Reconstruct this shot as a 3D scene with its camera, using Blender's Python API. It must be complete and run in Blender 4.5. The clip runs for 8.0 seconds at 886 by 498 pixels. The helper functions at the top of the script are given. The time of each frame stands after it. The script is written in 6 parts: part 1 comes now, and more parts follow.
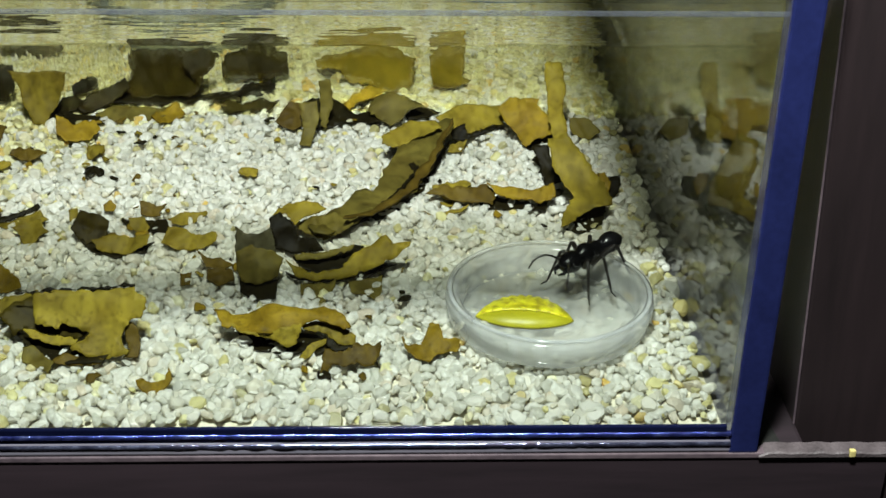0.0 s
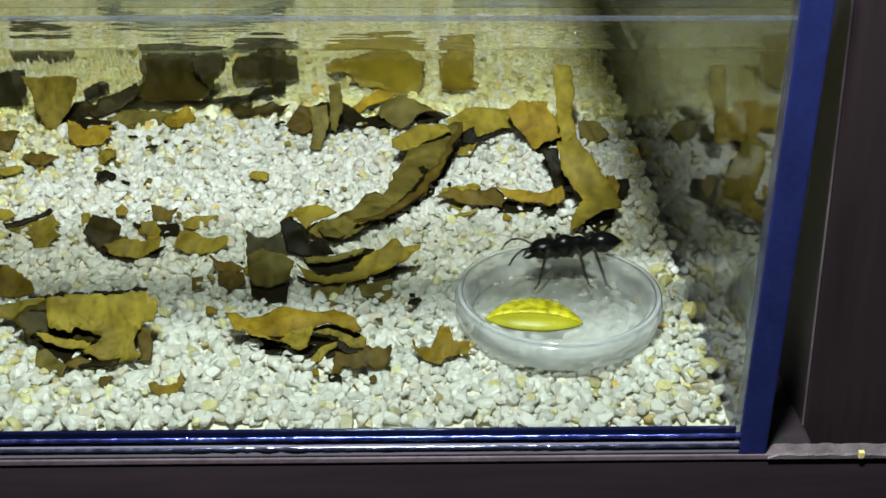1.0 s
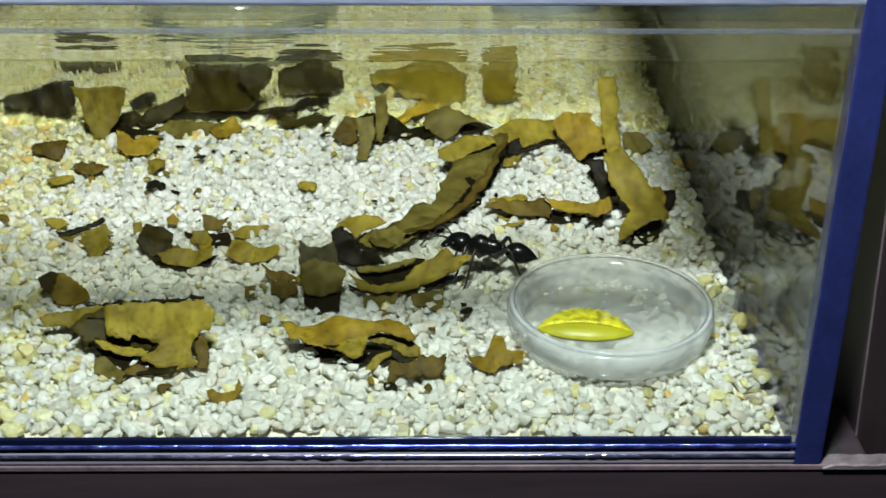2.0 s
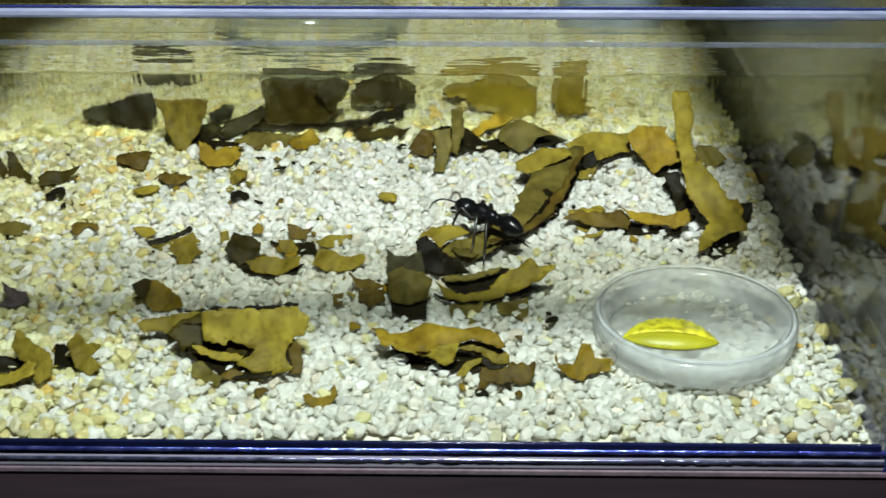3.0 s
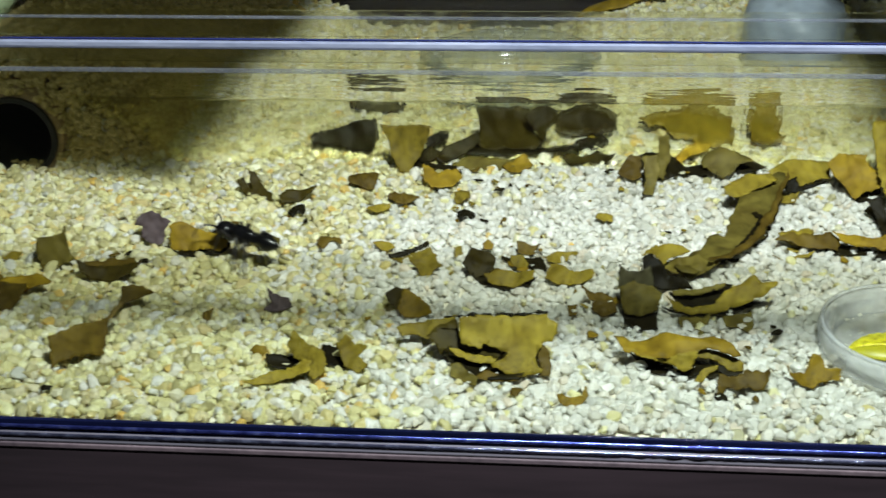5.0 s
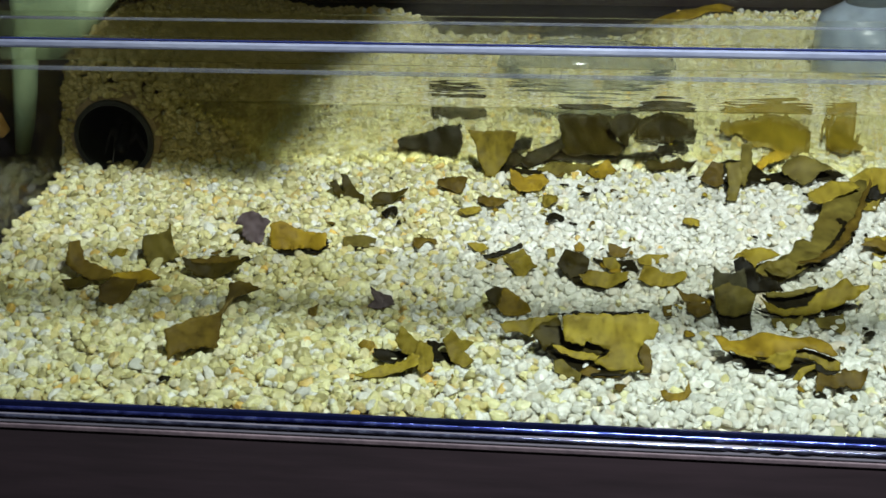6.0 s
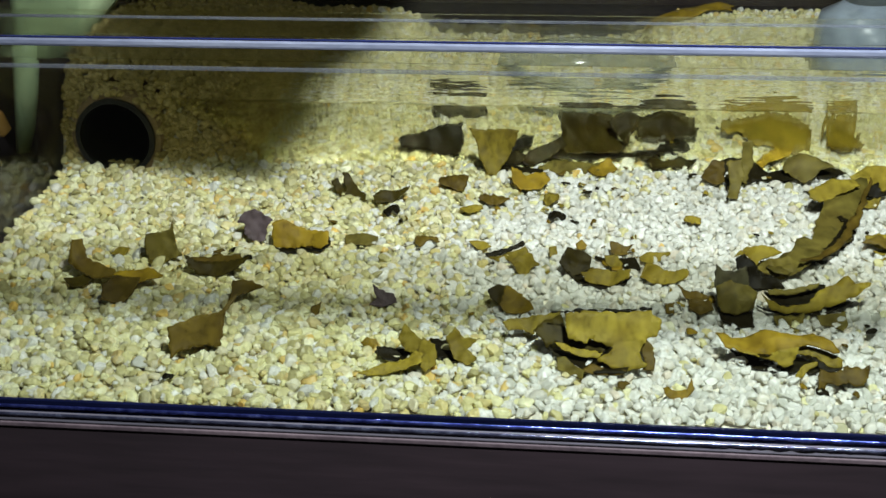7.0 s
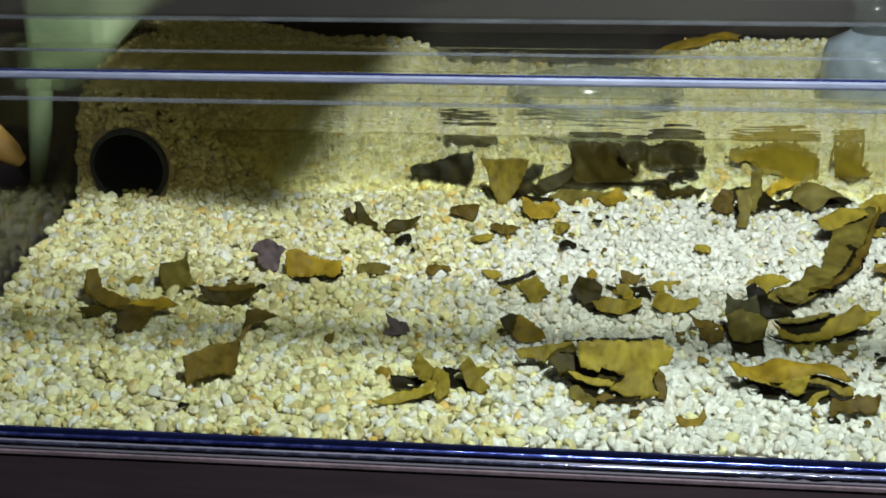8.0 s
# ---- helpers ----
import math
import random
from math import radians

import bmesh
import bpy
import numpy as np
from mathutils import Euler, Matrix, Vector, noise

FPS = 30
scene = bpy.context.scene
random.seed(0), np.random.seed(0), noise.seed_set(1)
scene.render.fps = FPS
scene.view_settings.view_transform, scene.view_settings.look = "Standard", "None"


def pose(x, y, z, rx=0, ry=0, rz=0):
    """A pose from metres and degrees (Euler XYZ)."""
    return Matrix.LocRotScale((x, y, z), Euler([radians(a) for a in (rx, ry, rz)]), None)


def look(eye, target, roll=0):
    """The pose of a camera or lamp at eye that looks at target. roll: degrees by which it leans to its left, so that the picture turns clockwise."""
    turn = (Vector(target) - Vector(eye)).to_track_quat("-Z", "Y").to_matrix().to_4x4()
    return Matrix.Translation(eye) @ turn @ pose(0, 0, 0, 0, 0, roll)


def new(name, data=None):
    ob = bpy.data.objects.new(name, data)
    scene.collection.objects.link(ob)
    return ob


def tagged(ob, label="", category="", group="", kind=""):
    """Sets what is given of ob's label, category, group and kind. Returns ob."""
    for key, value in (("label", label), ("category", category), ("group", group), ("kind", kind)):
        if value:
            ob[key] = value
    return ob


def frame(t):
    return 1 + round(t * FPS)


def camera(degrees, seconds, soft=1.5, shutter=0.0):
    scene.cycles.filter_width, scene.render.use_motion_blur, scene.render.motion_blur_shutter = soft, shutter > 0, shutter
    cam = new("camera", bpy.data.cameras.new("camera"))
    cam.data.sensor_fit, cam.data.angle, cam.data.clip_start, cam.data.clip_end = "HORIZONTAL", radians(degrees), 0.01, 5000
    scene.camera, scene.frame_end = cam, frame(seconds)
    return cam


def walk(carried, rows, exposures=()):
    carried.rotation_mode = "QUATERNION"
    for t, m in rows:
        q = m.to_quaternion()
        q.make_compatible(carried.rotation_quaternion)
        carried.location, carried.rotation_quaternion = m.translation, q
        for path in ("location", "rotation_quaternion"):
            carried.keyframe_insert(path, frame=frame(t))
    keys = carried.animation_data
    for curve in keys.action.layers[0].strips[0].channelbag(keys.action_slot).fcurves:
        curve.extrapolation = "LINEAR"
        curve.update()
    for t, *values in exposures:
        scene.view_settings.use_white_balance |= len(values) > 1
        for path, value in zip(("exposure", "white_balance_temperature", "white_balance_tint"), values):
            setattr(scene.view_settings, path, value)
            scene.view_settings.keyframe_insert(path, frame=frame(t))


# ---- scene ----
from mathutils import geometry

cam = camera(38.0, 8.0, soft=1.5, shutter=0.5)
PATH = [
    (0, (0.0051, -0.2360, 0.1714), (0.0656, 1.5250, -0.7748), 0.83),
    (0.5, (0.0052, -0.2371, 0.1709), (0.0595, 1.5239, -0.7756), 0.64),
    (1, (0.0050, -0.2374, 0.1726), (0.0506, 1.5251, -0.7716), 0.43),
    (1.5, (0.0017, -0.2382, 0.1732), (0.0373, 1.5262, -0.7680), 0.36),
    (3, (-0.0197, -0.2460, 0.1751), (-0.0425, 1.5357, -0.7332), -0.02),
    (3.5, (-0.0274, -0.2517, 0.1759), (-0.0826, 1.5289, -0.7331), -0.30),
    (4, (-0.0375, -0.2598, 0.1784), (-0.1349, 1.5246, -0.7195), -0.80),
    (4.5, (-0.0503, -0.2703, 0.1822), (-0.1965, 1.5211, -0.6948), -1.18),
    (5, (-0.0583, -0.2761, 0.1844), (-0.2286, 1.5195, -0.6798), -1.14),
    (5.2, (-0.0627, -0.2793, 0.1853), (-0.2533, 1.5156, -0.6761), -1.36),
    (6.3, (-0.0836, -0.2920, 0.1868), (-0.2819, 1.5099, -0.6579), -0.79),
    (6.5, (-0.0829, -0.2908, 0.1867), (-0.2775, 1.5102, -0.6609), -0.80),
    (7, (-0.0829, -0.2916, 0.1866), (-0.2786, 1.5093, -0.6611), -0.89),
    (7.5, (-0.0825, -0.2916, 0.1868), (-0.2827, 1.5118, -0.6546), -0.94),
    (8, (-0.0852, -0.2944, 0.1890), (-0.2884, 1.5224, -0.6222), -1.03),
]
walk(cam, [(t, look(eye, target, roll)) for t, eye, target, roll in PATH],
     [(0, -0.03, 6380, 10), (0.5, -0.04, 6060, 11), (1.5, 0.01, 6060, 11), (3, 0.14, 6080, 12), (4.5, 0.14, 6120, 11), (7, 0.10, 6130, 13), (8, 0.10, 6130, 13)])

# tank, in metres: inner faces of the glass
WEST, EAST, SOUTH, NORTH = -0.277, 0.0775, 0.0, 0.345
PANE, RIM, BASE = 0.005, 0.1172, -0.0048

# ---- light ----
world = bpy.data.worlds.new("room_air")
scene.world = world
world.use_nodes = True
world.node_tree.nodes["Background"].inputs["Color"].default_value = (1.0, 0.92, 0.70, 1)
world.node_tree.nodes["Background"].inputs["Strength"].default_value = 0.15


def area_lamp(name, eye, target, size_x, size_y, watts, colour):
    data = bpy.data.lights.new(name, "AREA")
    data.shape, data.size, data.size_y, data.energy, data.color = "RECTANGLE", size_x, size_y, watts, colour
    ob = new(name, data)
    ob.matrix_world = look(eye, target)
    return ob


area_lamp("tank_lamp", (-0.01, -0.14, 0.36), (-0.07, 0.06, 0.0), 0.050, 0.022, 4.0, (0.935, 1.0, 0.94))


# ---- materials ----
def material(name):
    m = bpy.data.materials.new(name)
    m.use_nodes = True
    nodes, links = m.node_tree.nodes, m.node_tree.links
    nodes.clear()
    out = nodes.new("ShaderNodeOutputMaterial")
    return m, nodes, links, out


def ramp(nodes, stops):
    r = nodes.new("ShaderNodeValToRGB")
    while len(r.color_ramp.elements) < len(stops):
        r.color_ramp.elements.new(0.5)
    for e, (at, col) in zip(r.color_ramp.elements, stops):
        e.position, e.color = at, (*col, 1)
    return r


def plain(name, stops, rough=0.5, metal=0.0, grain=300, bump=0.15, fine=None, stretch=(1, 1, 1), spec=0.5, depth=0.001):
    """A mottled surface: a colour ramp over noise at two scales, with a fine relief."""
    m, nodes, links, out = material(name)
    b = nodes.new("ShaderNodeBsdfPrincipled")
    co = nodes.new("ShaderNodeTexCoord")
    mp = nodes.new("ShaderNodeMapping")
    mp.inputs["Scale"].default_value = stretch
    links.new(co.outputs["Object"], mp.inputs["Vector"])
    n1 = nodes.new("ShaderNodeTexNoise")
    n1.inputs["Scale"].default_value, n1.inputs["Detail"].default_value = grain, 6
    n2 = nodes.new("ShaderNodeTexNoise")
    n2.inputs["Scale"].default_value, n2.inputs["Detail"].default_value = fine or grain * 7, 3
    mix = nodes.new("ShaderNodeMix")
    mix.inputs["Factor"].default_value = 0.35
    for n in (n1, n2):
        links.new(mp.outputs["Vector"], n.inputs["Vector"])
    links.new(n1.outputs["Fac"], mix.inputs["A"])
    links.new(n2.outputs["Fac"], mix.inputs["B"])
    r = ramp(nodes, stops)
    links.new(mix.outputs["Result"], r.inputs["Fac"])
    links.new(r.outputs["Color"], b.inputs["Base Color"])
    bp = nodes.new("ShaderNodeBump")
    bp.inputs["Strength"].default_value, bp.inputs["Distance"].default_value = bump, depth
    links.new(mix.outputs["Result"], bp.inputs["Height"])
    links.new(bp.outputs["Normal"], b.inputs["Normal"])
    b.inputs["Roughness"].default_value, b.inputs["Metallic"].default_value = rough, metal
    b.inputs["Specular IOR Level"].default_value = spec
    links.new(b.outputs["BSDF"], out.inputs["Surface"])
    return m


def pebble_material(name, stops, single=False):
    """Stone by stone: each pebble has its own tone and a fine grain."""
    m, nodes, links, out = material(name)
    b = nodes.new("ShaderNodeBsdfPrincipled")
    if single:
        rnd = nodes.new("ShaderNodeObjectInfo").outputs["Random"]
    else:
        rnd = nodes.new("ShaderNodeNewGeometry").outputs["Random Per Island"]
    r = ramp(nodes, stops)
    links.new(rnd, r.inputs["Fac"])
    co = nodes.new("ShaderNodeTexCoord")
    n = nodes.new("ShaderNodeTexNoise")
    n.inputs["Scale"].default_value, n.inputs["Detail"].default_value = 900, 4
    links.new(co.outputs["Object"], n.inputs["Vector"])
    tone = ramp(nodes, [(0.3, (0.72, 0.7, 0.62)), (0.6, (1, 1, 1))])
    links.new(n.outputs["Fac"], tone.inputs["Fac"])
    mul = nodes.new("ShaderNodeMix")
    mul.data_type, mul.blend_type = "RGBA", "MULTIPLY"
    mul.inputs["Factor"].default_value = 0.8
    links.new(r.outputs["Color"], mul.inputs["A"])
    links.new(tone.outputs["Color"], mul.inputs["B"])
    links.new(mul.outputs["Result"], b.inputs["Base Color"])
    bp = nodes.new("ShaderNodeBump")
    bp.inputs["Strength"].default_value, bp.inputs["Distance"].default_value = 0.25, 0.0004
    links.new(n.outputs["Fac"], bp.inputs["Height"])
    links.new(bp.outputs["Normal"], b.inputs["Normal"])
    b.inputs["Roughness"].default_value = 0.42
    tl = nodes.new("ShaderNodeBsdfTranslucent")
    links.new(mul.outputs["Result"], tl.inputs["Color"])
    mix = nodes.new("ShaderNodeMixShader")
    mix.inputs["Fac"].default_value = 0.46
    links.new(b.outputs["BSDF"], mix.inputs[1])
    links.new(tl.outputs["BSDF"], mix.inputs[2])
    links.new(mix.outputs["Shader"], out.inputs["Surface"])
    return m


def leaf_material(name, low, high, spot):
    """Dry leaf: blotches, veins across and a faint waxy gloss."""
    m, nodes, links, out = material(name)
    b = nodes.new("ShaderNodeBsdfPrincipled")
    co = nodes.new("ShaderNodeTexCoord")
    n1 = nodes.new("ShaderNodeTexNoise")
    n1.inputs["Scale"].default_value, n1.inputs["Detail"].default_value, n1.inputs["Distortion"].default_value = 150, 8, 0.8
    n2 = nodes.new("ShaderNodeTexNoise")
    n2.inputs["Scale"].default_value, n2.inputs["Detail"].default_value = 900, 3
    wave = nodes.new("ShaderNodeTexWave")
    wave.inputs["Scale"].default_value, wave.inputs["Distortion"].default_value, wave.inputs["Detail"].default_value = 70, 9, 3
    for n in (n1, n2, wave):
        links.new(co.outputs["Object"], n.inputs["Vector"])
    r = ramp(nodes, [(0.16, low), (0.72, high)])
    info = nodes.new("ShaderNodeObjectInfo")
    shift = nodes.new("ShaderNodeMath")
    shift.operation, shift.inputs[1].default_value = "MULTIPLY_ADD", 0.26
    links.new(info.outputs["Random"], shift.inputs[0])
    drop = nodes.new("ShaderNodeMath")
    drop.operation, drop.inputs[1].default_value = "SUBTRACT", 0.13
    links.new(n1.outputs["Fac"], drop.inputs[0])
    links.new(drop.outputs["Value"], shift.inputs[2])
    links.new(shift.outputs["Value"], r.inputs["Fac"])
    fleck = ramp(nodes, [(0.36, spot), (0.46, (1, 1, 1))])
    links.new(n2.outputs["Fac"], fleck.inputs["Fac"])
    mul = nodes.new("ShaderNodeMix")
    mul.data_type, mul.blend_type = "RGBA", "MULTIPLY"
    mul.inputs["Factor"].default_value = 0.45
    links.new(r.outputs["Color"], mul.inputs["A"])
    links.new(fleck.outputs["Color"], mul.inputs["B"])
    n3 = nodes.new("ShaderNodeTexNoise")
    n3.inputs["Scale"].default_value, n3.inputs["Detail"].default_value, n3.inputs["Distortion"].default_value = 48, 5, 1.2
    links.new(co.outputs["Object"], n3.inputs["Vector"])
    decay = ramp(nodes, [(0.36, (0.42, 0.34, 0.26)), (0.52, (1, 1, 1))])
    links.new(n3.outputs["Fac"], decay.inputs["Fac"])
    rib = ramp(nodes, [(0.80, (1, 1, 1)), (0.97, (0.72, 0.68, 0.6))])
    links.new(wave.outputs["Fac"], rib.inputs["Fac"])
    last = mul
    for shade, share in ((decay, 0.5), (rib, 0.22)):
        more = nodes.new("ShaderNodeMix")
        more.data_type, more.blend_type = "RGBA", "MULTIPLY"
        more.inputs["Factor"].default_value = share
        links.new(last.outputs["Result"], more.inputs["A"])
        links.new(shade.outputs["Color"], more.inputs["B"])
        last = more
    links.new(last.outputs["Result"], b.inputs["Base Color"])
    add = nodes.new("ShaderNodeMath")
    add.operation, add.inputs[2].default_value = "MULTIPLY_ADD", 0.0
    add.inputs[1].default_value = 0.12
    links.new(wave.outputs["Fac"], add.inputs[0])
    links.new(n1.outputs["Fac"], add.inputs[2])
    bp = nodes.new("ShaderNodeBump")
    bp.inputs["Strength"].default_value, bp.inputs["Distance"].default_value = 0.35, 0.0005
    links.new(add.outputs["Value"], bp.inputs["Height"])
    links.new(bp.outputs["Normal"], b.inputs["Normal"])
    b.inputs["Roughness"].default_value, b.inputs["Specular IOR Level"].default_value = 0.58, 0.10
    links.new(b.outputs["BSDF"], out.inputs["Surface"])
    return m


def clear(name, tint, ior=1.5, rough=0.02, milk=0.0, milk_colour=(0.8, 0.82, 0.85), smear=0.0):
    """A clear sheet: lets light straight through, mirrors by Fresnel, and may be a little milky."""
    m, nodes, links, out = material(name)
    tr = nodes.new("ShaderNodeBsdfTransparent")
    tr.inputs["Color"].default_value = (*tint, 1)
    gl = nodes.new("ShaderNodeBsdfGlossy")
    gl.inputs["Roughness"].default_value = rough
    lw = nodes.new("ShaderNodeLayerWeight")
    lw.inputs["Blend"].default_value = 0.5
    steep = nodes.new("ShaderNodeMath")
    steep.operation, steep.inputs[1].default_value = "POWER", 5.0
    links.new(lw.outputs["Facing"], steep.inputs[0])
    r0 = ((ior - 1) / (ior + 1)) ** 2
    fr = nodes.new("ShaderNodeMapRange")
    fr.inputs["To Min"].default_value, fr.inputs["To Max"].default_value = r0, 0.9
    links.new(steep.outputs["Value"], fr.inputs["Value"])
    body = tr
    if milk > 0:
        df = nodes.new("ShaderNodeBsdfDiffuse")
        df.inputs["Color"].default_value = (*milk_colour, 1)
        tl = nodes.new("ShaderNodeBsdfTranslucent")
        tl.inputs["Color"].default_value = (*milk_colour, 1)
        both = nodes.new("ShaderNodeMixShader")
        links.new(df.outputs["BSDF"], both.inputs[1])
        links.new(tl.outputs["BSDF"], both.inputs[2])
        haze = nodes.new("ShaderNodeMixShader")
        co = nodes.new("ShaderNodeTexCoord")
        n = nodes.new("ShaderNodeTexNoise")
        n.inputs["Scale"].default_value, n.inputs["Detail"].default_value = 120, 5
        links.new(co.outputs["Object"], n.inputs["Vector"])
        mr = nodes.new("ShaderNodeMapRange")
        mr.inputs["From Min"].default_value, mr.inputs["From Max"].default_value = 0.25, 0.75
        mr.inputs["To Min"].default_value, mr.inputs["To Max"].default_value = milk * 0.6, milk * 1.4
        links.new(n.outputs["Fac"], mr.inputs["Value"])
        links.new(mr.outputs["Result"], haze.inputs["Fac"])
        links.new(tr.outputs["BSDF"], haze.inputs[1])
        links.new(both.outputs["Shader"], haze.inputs[2])
        body = haze
    mix = nodes.new("ShaderNodeMixShader")
    links.new(fr.outputs["Result"], mix.inputs["Fac"])
    links.new(body.outputs[0], mix.inputs[1])
    links.new(gl.outputs["BSDF"], mix.inputs[2])
    links.new(mix.outputs["Shader"], out.inputs["Surface"])
    return m


def hazy(name, rough, ripple, straight, tint=(0.98, 0.985, 0.97), ior=1.35, waves=(60, 1, 900), deep=0.0003, octaves=3):
    """Clear acrylic with fine ripples, which smears what lies behind it; a share of the light goes straight through."""
    m, nodes, links, out = material(name)
    g = nodes.new("ShaderNodeBsdfRefraction")
    g.inputs["Roughness"].default_value, g.inputs["IOR"].default_value = rough, ior
    co = nodes.new("ShaderNodeTexCoord")
    mp = nodes.new("ShaderNodeMapping")
    mp.inputs["Scale"].default_value = waves
    n = nodes.new("ShaderNodeTexNoise")
    n.inputs["Scale"].default_value, n.inputs["Detail"].default_value = 1.0, octaves
    links.new(co.outputs["Object"], mp.inputs["Vector"])
    links.new(mp.outputs["Vector"], n.inputs["Vector"])
    bp = nodes.new("ShaderNodeBump")
    bp.inputs["Strength"].default_value, bp.inputs["Distance"].default_value = ripple, deep
    links.new(n.outputs["Fac"], bp.inputs["Height"])
    links.new(bp.outputs["Normal"], g.inputs["Normal"])
    tr = nodes.new("ShaderNodeBsdfTransparent")
    tr.inputs["Color"].default_value = (*tint, 1)
    g.inputs["Color"].default_value = (*tint, 1)
    mix = nodes.new("ShaderNodeMixShader")
    mix.inputs["Fac"].default_value = straight
    links.new(g.outputs["BSDF"], mix.inputs[1])
    links.new(tr.outputs["BSDF"], mix.inputs[2])
    links.new(mix.outputs["Shader"], out.inputs["Surface"])
    return m


WHITE_STOPS = [(0.0, (0.66, 0.66, 0.58)), (0.2, (0.84, 0.84, 0.78)), (0.6, (0.91, 0.90, 0.85)), (0.8, (0.83, 0.80, 0.69)), (0.92, (0.68, 0.68, 0.62)), (1.0, (0.84, 0.76, 0.62))]
YELLOW_STOPS = [(0.0, (0.45, 0.41, 0.19)), (0.14, (0.69, 0.64, 0.32)), (0.34, (0.86, 0.825, 0.45)), (0.55, (0.92, 0.905, 0.63)), (0.70, (0.84, 0.80, 0.61)), (0.82, (0.84, 0.74, 0.33)), (0.92, (0.59, 0.565, 0.36)), (1.0, (0.86, 0.62, 0.16))]
